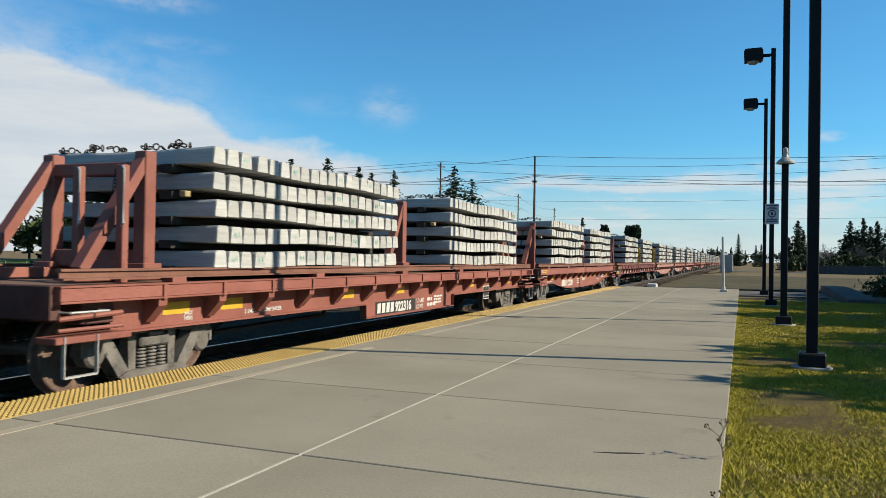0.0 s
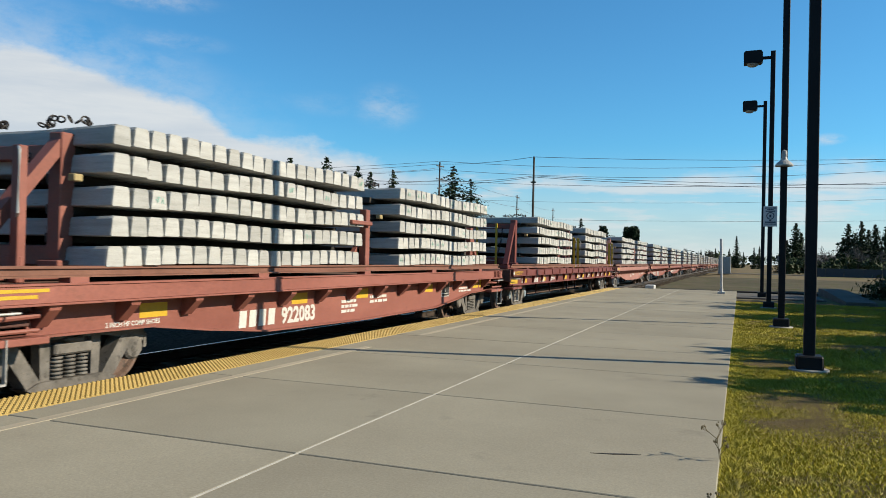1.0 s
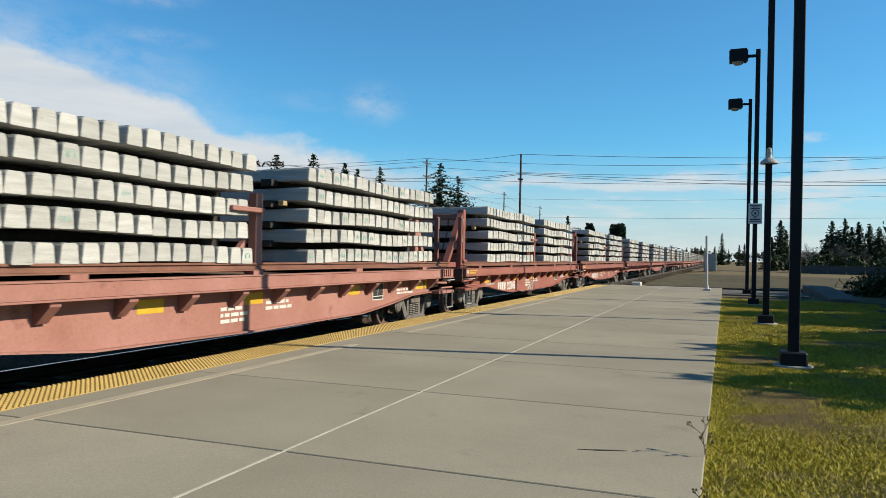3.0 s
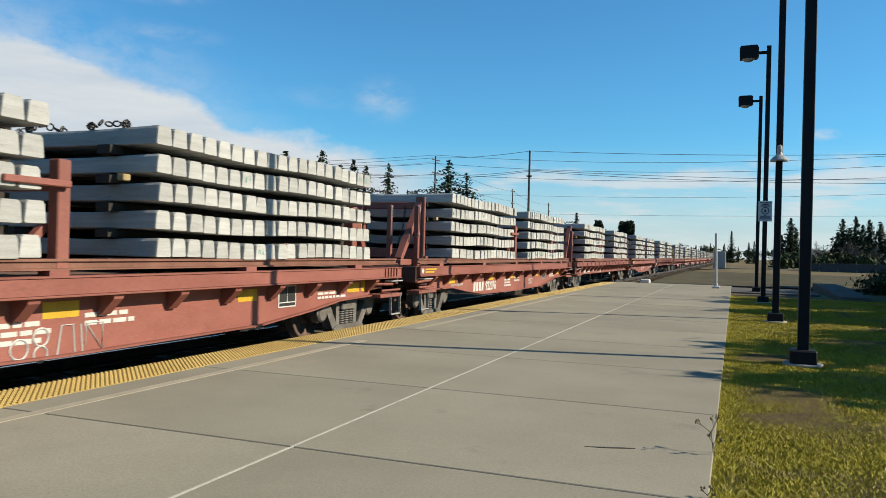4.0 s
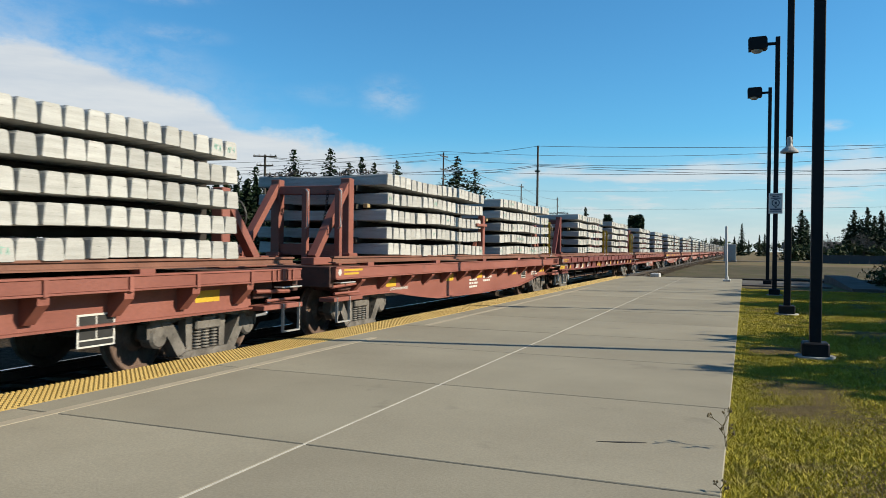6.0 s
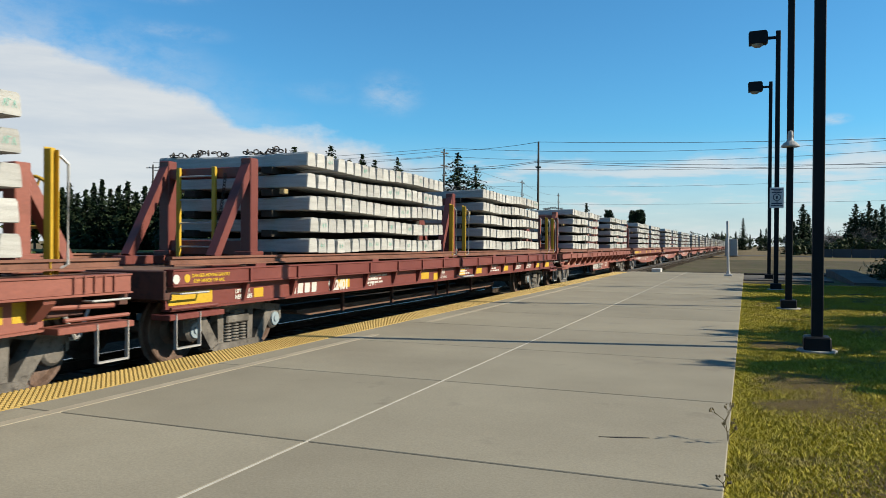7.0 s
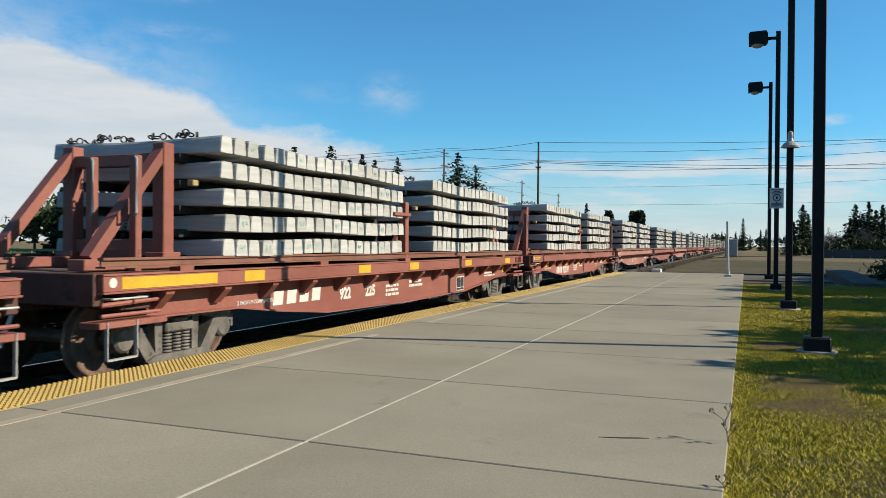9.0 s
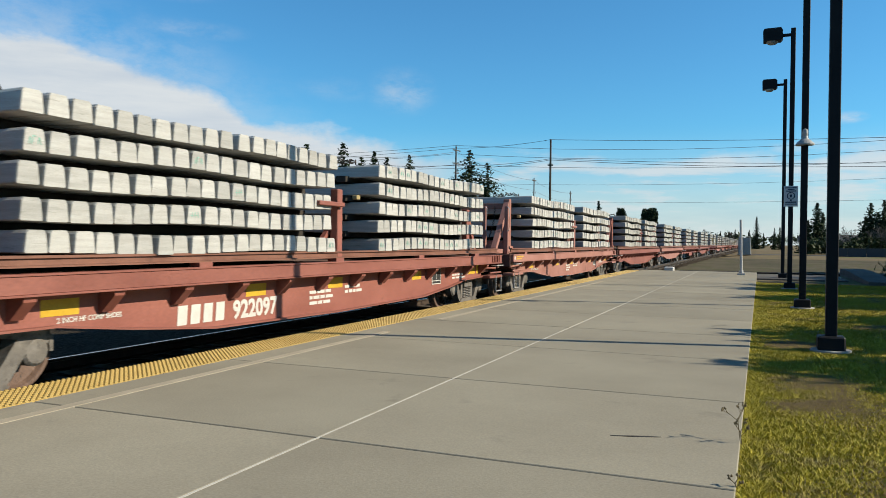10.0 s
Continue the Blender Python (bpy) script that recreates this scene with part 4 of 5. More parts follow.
def tie_stack(seed, cols=20, whole=True):
    rng = random.Random(seed)
    st = thing("tie_stack", "pale concrete railway ties in five layers on dark dunnage", "tie stack", None, "tie stacks on the train")
    marks = [scribble(rng) for i in range(3)]
    far = Shape()
    for k in range(5):
        y = rng.uniform(-0.05, 0.05)
        wave = rng.uniform(0, 6)
        slip = sorted(rng.sample(range(3, cols - 2), 2))
        for i in range(cols):
            z = k * LAYER + 0.018 * math.sin(wave + i * 0.5)
            gap = 0.10 if (k == 4 and i == slip[0] and seed % 2) else 0.0
            y += gap
            m = pose(rng.gauss(0, 0.010), y + 0.14, z, rng.uniform(-0.4, 0.4), 0, rng.uniform(-0.25, 0.25))
            me = TIE_MESHES[rng.randrange(3)]
            if whole:
                tie = part("tie", me, TIE, st, at=m)
                if rng.random() < (0.24 if seed % 3 else 0.05):
                    tagged(part("crayon_mark", marks[rng.randrange(3)], MINT, tie, "green crayon mark"), kind="stuff")
            else:
                far.add([tuple(m @ v.co) for v in me.vertices], [tuple(p.vertices) for p in me.polygons])
            y += TIE_STEP + rng.uniform(-0.006, 0.006) - (gap / max(1, cols - i) if gap else 0)
    if not whole:
        tagged(part("far_ties", far.mesh("far_ties", FARTIE, fix=False), FARTIE, st), kind="stuff")
    span = cols * TIE_STEP
    for k in range(5):
        z = k * LAYER
        for x in (-0.75, 0.75):
            d = Shape()
            pts = [(-0.1 + (span + 0.2) * i / 12) for i in range(13)]
            zs = [z - 0.05 + 0.012 * math.sin(k * 2 + a * 1.4) for a in pts]
            d.prism("x", [(a, c - 0.052) for a, c in zip(pts, zs)] + [(a, c + 0.052) for a, c in zip(pts[::-1], zs[::-1])], x - 0.10, x + 0.10)
            if whole or k:
                part("dunnage", d, DUNNAGE, st, "dark tarred dunnage timber")
    if whole:
        part("wedge", Shape().cbox(1.02, 1.12, -0.16, -0.04, 3 * LAYER - 0.09, 3 * LAYER - 0.01, 0.01), BLOCK, st, "pale timber wedge")
    for x0, x1, yy in ((-1.25, -0.15, 0.12), (0.25, 1.05, 0.10), (-0.5, 0.3, span - 0.4)):
        chain = Shape()
        x, i, ph = x0, 0, rng.uniform(0, 6)
        while x < x1:
            zz = 4 * LAYER + 0.252 + 0.022 * abs(math.sin(i * 1.3 + ph)) + (0.03 if 0.35 < (x - x0) / (x1 - x0) < 0.8 else 0.0)
            chain.ring((x, yy + 0.10 * math.sin(i * 0.7 + ph), zz), (math.sin(i * 1.7), 0.5, math.cos(i * 1.7)), 0.042, 0.011, 10, 5)
            x += 0.062
            i += 1
        part("tie_down_chain", chain, CHAIN, st, "loose dark chain lying on top")
    return st


FARTIE = material("cast concrete far off", (0.245, 0.239, 0.222), (0.319, 0.314, 0.291), 0.85, 2.2, 55, 0.2, dirt=(0.182, 0.177, 0.160), dirt_at=0.64, island=0.13)


# ---- markings ----
LETTERS = {}


def letters_mesh(text, height, mat, bold):
    key = (text, height, mat.name, bold)
    if key not in LETTERS:
        LETTERS[key] = lettering(text, height, mat, bold)
    return LETTERS[key]


def paint_text(car, text, y, z, height, out=0.0, mat=None, bold=0.012, name="number"):
    x = GAUGE_X - SIDE["web"] + 0.004 + out
    ob = part(name, letters_mesh(text, height, mat or WHITE, bold), mat or WHITE, car, at=pose(x, y + SIDE["shift"], z) @ RIGHTWARD)
    if name == "stencil":
        tagged(ob, kind="stuff")
    return ob


def paint_patch(car, y0, y1, z0, z1, mat, out=0.0, name="patch", label=""):
    x = GAUGE_X - SIDE["web"] + 0.003 + out
    d = SIDE["shift"]
    return part(name, Shape().box(x - 0.004, x, y0 + d, y1 + d, z0, z1), mat, car, label)


def paint_mark(car, y, z, h, w):
    """The railway's mark as four plain white blocks."""
    x = GAUGE_X - SIDE["web"] + 0.004
    for i in range(4):
        a = y + i * w + SIDE["shift"]
        me = Shape().prism("x", [(a, z), (a + w * 0.72, z), (a + w * 0.80, z + h), (a + w * 0.08, z + h)], x - 0.003, x)
        part("painted_block", me, WHITE, car, "plain white block")


def small_lines(car, y, z, n, width, size, mat=None, seed=1):
    """Rows of small stencilling too worn to read, as plain bars."""
    rng = random.Random(seed)
    x = GAUGE_X - SIDE["web"] + 0.004
    s = Shape()
    y += SIDE["shift"]
    for i in range(n):
        a = y
        while a < y + width * rng.uniform(0.75, 1.0):
            b = a + rng.uniform(0.06, 0.22)
            s.box(x - 0.003, x, a, b, z - i * size * 1.7, z - i * size * 1.7 + size)
            a = b + 0.03
    tagged(part("stencilling", s, mat or WHITE, car), kind="stuff")


def data_panel(car, y, z, w=0.50, h=0.42):
    p = paint_patch(car, y, y + w, z, z + h, WHITE, 0.002, "data_panel", "black data panel with a white border")
    x = GAUGE_X - SIDE["web"] + 0.009
    s = Shape()
    for a, b, c, d in ((0.05, 0.48, 0.25, 0.94), (0.52, 0.95, 0.25, 0.94), (0.05, 0.95, 0.06, 0.20)):
        s.box(x - 0.003, x, y + a * w, y + b * w, z + c * h, z + d * h)
    part("data_field", s, BLACK, p)


def mark_car(car, kind, number, seed):
    """Lettering, yellow reflectors and stencils on the side that faces the platform."""
    SIDE["web"], SIDE["shift"] = (LONG_WEB, -0.15) if kind == "long" else (WEB_IN, 0.0)
    k = KINDS[kind]
    length, bay = k["length"], k["bay"]
    n = int((length - 1.0) / bay)
    first = (length - (n - 1) * bay) / 2
    mid = [first + i * bay + bay / 2 for i in range(n - 1)]
    if kind == "belly":
        for i in (1, 4, 6, 9, 12):
            if i < len(mid):
                up = 0.27 if " " in number else 0.0
                paint_patch(car, mid[i] - 0.24, mid[i] + 0.22, 0.80 + up, 0.97 + up * 0.9, YELLOW, up * (WEB_IN - 0.01) / 0.27, "reflector", "yellow reflector patch")
        if " " in number:
            paint_patch(car, 0.3, 1.9, 1.075, 1.205, YELLOW, WEB_IN - 0.01, "reflector", "long yellow reflector board")
        paint_patch(car, length - 1.3, length - 0.75, 0.80, 1.0, YELLOW, name="reflector", label="yellow reflector patch")
        if number:
            sp = number.split()
            if len(sp) > 1:
                paint_mark(car, 3.5, 0.66, 0.21, 0.36)
                paint_text(car, sp[0], 5.5, 0.63, 0.19)
                paint_text(car, sp[1], 6.45, 0.63, 0.19)
            else:
                off = -0.5 if number == "922003" else 0.0
                paint_mark(car, 4.36 + off, 0.53, 0.24, 0.235)
                paint_text(car, number, 5.42 + off, 0.53, 0.24)
        paint_text(car, "2 INCH HF COMP SHOES", 1.95 if number == "922083" else 2.65, 0.725, 0.055, bold=0.002, name="stencil")
        if number == "922076":
            paint_text(car, "RESTRICTED", 10.2, 0.66, 0.07, bold=0.003, name="stencil")
            paint_text(car, "LOADING", 10.2, 0.56, 0.07, bold=0.003, name="stencil")
        if number == "922003":
            tag = Shape()
            x = GAUGE_X - SIDE["web"] + 0.004
            for cy, cz, rr in ((7.6, 0.52, 0.10), (7.85, 0.62, 0.09), (7.85, 0.45, 0.08)):
                tag.ring((x, cy, cz), (1, 0, 0), rr, 0.012, 18, 4)
            for a in (((8.05, 0.40), (8.1, 0.72), (8.25, 0.72), (8.28, 0.42)), ((8.35, 0.72), (8.38, 0.42)), ((8.42, 0.42), (8.42, 0.72), (8.65, 0.72), (8.65, 0.42), (8.42, 0.72))):
                tag.path([(x, b, c) for b, c in a], 0.012)
            tagged(part("spray_scrawl", tag, WHITE, car, "looping white spray-paint scrawl"), kind="stuff")
        small_lines(car, 7.3, 0.74, 3, 0.6, 0.05, seed=seed + 1)
        small_lines(car, 8.4, 0.78, 2, 0.7, 0.05, seed=seed + 2)
        small_lines(car, 13.3, 0.80, 2, 0.9, 0.04, seed=seed + 3)
        data_panel(car, 11.2 if " " in number else 12.12, 0.46 if " " in number else 0.655, 0.50, 0.34)
        x = GAUGE_X - 0.0095
        bars = Shape()
        for k, (a, b) in enumerate(((0.32, 0.98), (0.32, 0.85))):
            bars.box(x - 0.003, x, a, b, 1.165 - k * 0.06, 1.20 - k * 0.06)
        part("warning_bar", bars, YELLOW, car, "worn yellow wording")
        disc = Shape().lathe([(x - 0.003, 0.0), (x - 0.003, 0.055), (x, 0.055), (x, 0.0)], 16, "x", (0, 0.18, 1.15))
        part("round_decal", disc, WHITE, car, "round white decal")
    elif kind in RIBBED:
        for i in (0, 1, 4, 6, 10, 13):
            if i < len(mid):
                paint_patch(car, mid[i] - 0.28, mid[i] + 0.20, 0.84, 0.99, YELLOW, name="reflector", label="yellow reflector patch")
        if number:
            sp = number.split()
            if len(sp) > 1:
                paint_mark(car, 2.98, 0.74, 0.26, 0.225)
                paint_text(car, sp[0], 4.10, 0.77, 0.25)
                paint_text(car, sp[1], 5.44, 0.77, 0.22)
            else:
                paint_patch(car, 7.52, 9.42, 0.46, 0.71, BLACK, -0.001, "ground_patch", "black patch behind the number")
                off = -0.52 if kind == "pair" else 0.0
                paint_mark(car, 7.60 + off, 0.49, 0.19, 0.20)
                paint_text(car, number, 8.42 + off, 0.49, 0.19)
        if kind == "flat":
            paint_text(car, "LD LMT 144000", 6.92, 0.84, 0.09, bold=0.004, name="stencil")
            paint_text(car, "LT WT   75100", 6.92, 0.72, 0.09, bold=0.004, name="stencil")
            paint_text(car, "MWF", 8.3, 0.84, 0.09, bold=0.004, name="stencil")
        elif kind == "pair":
            paint_text(car, "LD LMT 149500 MWF", 8.92, 0.62, 0.085, bold=0.004, name="stencil")
            paint_text(car, "LT WT   70600", 8.92, 0.49, 0.085, bold=0.004, name="stencil")
        else:
            paint_text(car, "LD LMT", 9.50, 0.61, 0.085, bold=0.004, name="stencil")
            paint_text(car, "LT WT", 9.50, 0.48, 0.085, bold=0.004, name="stencil")
            small_lines(car, 10.1, 0.62, 2, 0.4, 0.07, seed=seed)
        small_lines(car, 10.5, 0.68, 3, 0.5, 0.04, seed=seed + 4)
        paint_text(car, "2 INCH HF COMP SHOES", 3.4, 0.76, 0.06, bold=0.002, name="stencil")
        paint_text(car, "JACK", 2.15, 0.82, 0.05, bold=0.002, name="stencil")
        paint_text(car, "HERE", 2.15, 0.755, 0.05, bold=0.002, name="stencil")
        data_panel(car, 14.02, 0.47, 0.52, 0.36)
        small_lines(car, 1.0, 1.17, 2, 0.8, 0.035, YELLOW, seed)
    else:
        for i in (2, 5, 8, 10, 13):
            if i < len(mid):
                paint_patch(car, mid[i] - 0.22, mid[i] + 0.20, 0.84, 0.98, YELLOW, name="reflector", label="yellow reflector patch")
        paint_patch(car, 9.95, 10.50, 0.84, 0.985, YELLOW, name="reflector", label="yellow reflector board over a handhold")
        for y in (0.25, length - 1.40):
            paint_patch(car, y, y + 0.80, 0.83, 0.99, YELLOW, name="reflector", label="long yellow reflector board")
        if number:
            paint_mark(car, 2.85, 0.82, 0.15, 0.20)
            paint_text(car, number, 3.98, 0.82, 0.16)
        on_channel = LONG_WEB - 0.012
        paint_text(car, "DANGER MOVING GANTRY", 0.52, 1.165, 0.042, on_channel, YELLOW, 0.002, "stencil")
        paint_text(car, "KEEP HANDS OFF RAIL", 0.55, 1.10, 0.042, on_channel, YELLOW, 0.002, "stencil")
        x = GAUGE_X - 0.0095
        disc = Shape().lathe([(x - 0.003, 0.0), (x - 0.003, 0.052), (x, 0.052), (x, 0.0)], 16, "x", (0, 0.29, 1.155))
        part("warning_disc", disc, YELLOW, car, "round yellow warning disc")
        disc = Shape().lathe([(x - 0.003, 0.0), (x - 0.003, 0.058), (x, 0.058), (x, 0.0)], 16, "x", (0, 0.10, 1.15))
        part("round_decal", disc, WHITE, car, "round white decal")
        paint_text(car, "LIFT JACK", 1.52, 0.91, 0.055, bold=0.003, name="stencil")
        paint_text(car, "HERE HERE", 1.52, 0.835, 0.055, bold=0.003, name="stencil")
        paint_patch(car, 1.94, 2.16, 0.83, 0.96, YELLOW, name="reflector", label="yellow reflector patch")
        paint_text(car, "LD LMT", 5.4, 0.92, 0.07, bold=0.003, name="stencil")
        paint_text(car, "LT WT", 5.4, 0.82, 0.07, bold=0.003, name="stencil")
        if number == "922401":
            paint_text(car, "MWF", 8.85, 0.90, 0.10, bold=0.005, name="stencil")
            paint_patch(car, 8.5, 8.78, 0.80, 0.95, YELLOW, name="reflector", label="yellow reflector patch")
            paint_text(car, "RET VALVE", 8.9, 0.82, 0.055, bold=0.002, name="stencil")
        for j, y in enumerate((mid[3], mid[7], mid[9], mid[11], mid[12])):
            small_lines(car, y - 0.35, 0.98, 3, 0.75, 0.035, seed=seed + j)
        small_lines(car, mid[6] - 0.3, 1.17, 2, 0.6, 0.035, YELLOW, seed)


# place along the track at the start (near end), kind, number, paint
TRAIN = [
    (-13.65, "step", "", "OXIDE"),
    (5.70, "step", "922316", "OXIDE"),
    (25.04, "belly", "922083", "OXIDE"),
    (42.31, "long", "22495", "MAROON"),
    (62.91, "belly", "", "FADED"),
    (80.01, "belly", "922003", "OXIDE"),
    (97.11, "belly", "922076", "OXIDE"),
    (114.50, "flat", "922 375", "OXIDE"),
    (133.46, "belly", "", "OXIDE"),
    (150.22, "long", "922401", "MAROON"),
    (170.65, "pair", "922354", "OXIDE"),
    (189.93, "belly", "922 225", "OXIDE"),
    (207.23, "belly", "922097", "OXIDE"),
    (224.37, "belly", "", "FADED"),
]
LABELS = {
    "belly": "oxide-red fish-bellied flatcar carrying two stacks of concrete ties",
    "step": "oxide-red flatcar with ribbed straight sides carrying concrete ties",
    "pair": "oxide-red ribbed flatcar with paired middle frames carrying concrete ties",
    "flat": "oxide-red ribbed flatcar with a level lower edge carrying concrete ties",
    "long": "maroon flatcar with yellow stanchions carrying concrete ties",
}
riders = []  # things that move with the train, and their place at the start


def build_train():
    paints = {"OXIDE": OXIDE, "MAROON": MAROON, "FADED": FADED}
    rows = list(TRAIN)
    rng = random.Random(5)
    y = 241.5
    for i in range(15):
        kind = ("belly", "belly", "step", "belly", "long")[i % 5]
        rows.append((y, kind, "", "MAROON" if kind == "long" else ("FADED" if i % 4 == 1 else "OXIDE")))
        y += KINDS[kind]["length"] + 0.93
    first = {}
    cars = []
    for y, kind, number, paint in rows:
        key = (kind, paint, len(cars) < 14)
        if key not in first:
            first[key] = flatcar(kind, paints[paint], key[2])
            first[key]["label"] = LABELS[kind] if paint != "FADED" else "chalky faded red fish-bellied flatcar carrying two stacks of concrete ties"
            car = first[key]
        else:
            car = None
        cars.append((car, key, y, kind, number))
    done = []
    for car, key, y, kind, number in cars:
        if car is None:
            car = copy_thing(first[key], pose(0, 0, 0))
        done.append((car, y, kind, number))
    stacks = {}
    for i, (car, y, kind, number) in enumerate(done):
        at = pose(TRACK_X, y, RAIL_Z)
        car.matrix_basis = at
        near = i < 14
        if near:
            mark_car(car, kind, number, 11 + i)
        if i == 8:
            stanchion(car, 15.25)
        riders.append((car, (TRACK_X, y, RAIL_Z)))
        for j, s in enumerate(KINDS[kind]["loads"]):
            variant = (near, (i * 2 + j) % 4 if near else 0)
            cols = 20
            if number == "922083" and j == 0:
                variant, cols, s = (near, 9), 21, s - 0.30  # one more row of ties
            where = (TRACK_X, y + s, RAIL_Z + (1.445 if kind == "long" else 1.415))
            if variant not in stacks:
                stacks[variant] = tie_stack(variant[1] + 3, cols, near)
                st = stacks[variant]
                st.matrix_basis = pose(*where)
            else:
                st = copy_thing(stacks[variant], pose(*where))
            riders.append((st, where))
        if near:
            wheelsets.extend([o for o in car.children if o.name.startswith("wheelset")])


# ---- trees, lines and distance ----
def conifer(x, y, height, spread, seed, base=0.12, clump=1.75):
    rng = random.Random(seed)
    tree = thing("conifer", "tall dark green conifer with a ragged pointed crown", "tree", pose(x, y, -0.5))
    part("trunk", Shape().tube((0, 0, 0), (rng.uniform(-0.2, 0.2), 0, height * 0.97), height * 0.017 + 0.05, 0.03, 7), BARK, tree)
    s = Shape()
    z = height * base
    while z < height * 0.985:
        f = 1 - (z / height - base) / (1 - base)
        r = spread * 1.45 * (f ** 0.85) * rng.uniform(0.65, 1.1) + 0.06
        for b in range(int(9 + 8 * f)):
            a = rng.uniform(0, 2 * math.pi)
            rr = r * rng.uniform(0.55, 1.12)
            steps = max(3, int(rr / 0.36))
            for i in range(steps):
                q = (i + rng.uniform(0.3, 1.0)) / steps
                c = Vector((math.cos(a) * rr * q, math.sin(a) * rr * q, z - rr * 0.28 * q + rng.uniform(-0.15, 0.15)))
                size = clump * (0.14 + height * 0.0125) * (0.50 + 0.50 * f) * rng.uniform(0.6, 1.25) * (1.15 - 0.5 * q)
                u = Vector((rng.gauss(0, 1), rng.gauss(0, 1), rng.gauss(0, 0.35))).normalized() * size
                v = Vector((rng.gauss(0, 1), rng.gauss(0, 1), rng.gauss(0, 0.6) - 0.4)).normalized() * size * 0.7
                s.add([tuple(c - u * 0.6), tuple(c + u), tuple(c + v), tuple(c - v * 0.8 + u * 0.2)], [(0, 1, 2), (0, 3, 1)])
        z += height * 0.021 + 0.10
    part("crown", s.mesh("crown", NEEDLE, fix=False), NEEDLE, tree)
    return tree


def broad_tree(x, y, height, spread, seed, low=0.25, dense=900, label="broad dark-leaved evergreen tree with a ragged round crown", leaf=0.3, trunk=True):
    rng = random.Random(seed)
    tree = thing("broadleaf_tree" if trunk else "bush", label, "tree" if trunk else "bush", pose(x, y, -0.15))
    wood, tips = Shape(), []
    wood.tube((0, 0, 0), (0, 0, height * 0.35), height * 0.03, height * 0.022, 8)
    for i in range(9):
        a, e = rng.uniform(0, 6.28), rng.uniform(0.35, 1.2)
        p = Vector((0, 0, height * rng.uniform(low, 0.45)))
        q = p + Vector((math.cos(a) * math.cos(e) * spread, math.sin(a) * math.cos(e) * spread, math.sin(e) * height * 0.48)) * rng.uniform(0.7, 1.0)
        wood.tube(p, q, height * 0.014, height * 0.005, 6)
        tips.append((p, q))
    part("trunk", wood, BARK, tree)
    s = Shape()
    for i in range(dense):
        p, q = tips[rng.randrange(len(tips))]
        c = p.lerp(q, rng.uniform(0.35, 1.08)) + Vector((rng.gauss(0, 1), rng.gauss(0, 1), rng.gauss(0, 0.8))) * spread * 0.2
        u = Vector((rng.gauss(0, 1), rng.gauss(0, 1), rng.gauss(0, 1))).normalized() * leaf * rng.uniform(0.6, 1.3)
        v = Vector((rng.gauss(0, 1), rng.gauss(0, 1), rng.gauss(0, 1))).normalized() * leaf * rng.uniform(0.5, 1.0)
        s.add([tuple(c - u), tuple(c + v * 0.6), tuple(c + u), tuple(c - v * 0.6)], [(0, 1, 2, 3)])
    part("crown", s.mesh("crown", LEAF, fix=False), LEAF, tree)


def column_tree(x, y, height, radius, seed):
    """A clipped-looking dark evergreen, as wide at the top as below."""
    rng = random.Random(seed)
    tree = thing("columnar_tree", "dense dark columnar evergreen tree with a blunt top", "tree", pose(x, y, -0.45))
    part("trunk", Shape().tube((0, 0, 0), (0, 0, height * 0.8), 0.16, 0.05, 7), BARK, tree)
    s = Shape()
    for i in range(1500):
        z, a = rng.uniform(0.05, 1.0), rng.uniform(0, 6.283)
        r = radius * (0.75 + 0.3 * math.sin(z * 2.9)) * math.sqrt(rng.uniform(0.3, 1.15)) * (1.0 if z < 0.93 else 0.8)
        c = Vector((r * math.cos(a), r * math.sin(a), z * height + rng.uniform(-0.2, 0.2)))
        u = Vector((rng.gauss(0, 1), rng.gauss(0, 1), rng.gauss(0.6, 1))).normalized() * rng.uniform(0.25, 0.5)
        v = Vector((rng.gauss(0, 1), rng.gauss(0, 1), rng.gauss(0, 1))).normalized() * rng.uniform(0.2, 0.35)
        s.add([tuple(c - u), tuple(c + v), tuple(c + u), tuple(c - v)], [(0, 1, 2, 3)])
    part("crown", s.mesh("crown", NEEDLE, fix=False), NEEDLE, tree)


def bare_tree(x, y, height, seed):
    rng = random.Random(seed)
    tree = thing("bare_tree", "leafless grey-brown winter tree", "tree", pose(x, y, -0.3))
    s = Shape()

    def grow(p, d, length, r, depth):
        q = p + d * length
        s.tube(p, q, r, r * 0.65, 4)
        if depth:
            for i in range(rng.choice((3, 3, 4))):
                e = (d + Vector((rng.gauss(0, 0.45), rng.gauss(0, 0.45), rng.gauss(0.12, 0.3)))).normalized()
                grow(p + d * length * rng.uniform(0.55, 1.0), e, length * rng.uniform(0.6, 0.82), r * 0.6, depth - 1)
    grow(Vector((0, 0, 0)), Vector((0, 0, 1)), height * 0.27, height * 0.022, 5)
    part("bare_crown", s.mesh("bare_crown", TWIG, fix=False), TWIG, tree)


def utility_pole(x, y, h, arms, turn=0.0, label="tall weathered timber utility pole with crossarms"):
    p = thing("utility_pole", label, "utility pole", pose(x, y, -0.5, 0, 0, turn))
    part("pole", Shape().tube((0, 0, 0), (0, 0, h + 0.5), 0.19, 0.12, 8), UPOLE, p)
    for z, w in arms:
        arm = part("crossarm", Shape().cbox(-w, w, -0.16, -0.04, z + 0.44, z + 0.58, 0.01), UPOLE, p)
        for i in (-0.92, -0.5, 0.5, 0.92):
            part("insulator", Shape().lathe([(z + 0.58, 0.03), (z + 0.64, 0.06), (z + 0.70, 0.06), (z + 0.74, 0.0)], 6, "z", (i * w, -0.1, 0)), GREYCAST, arm)
    return p


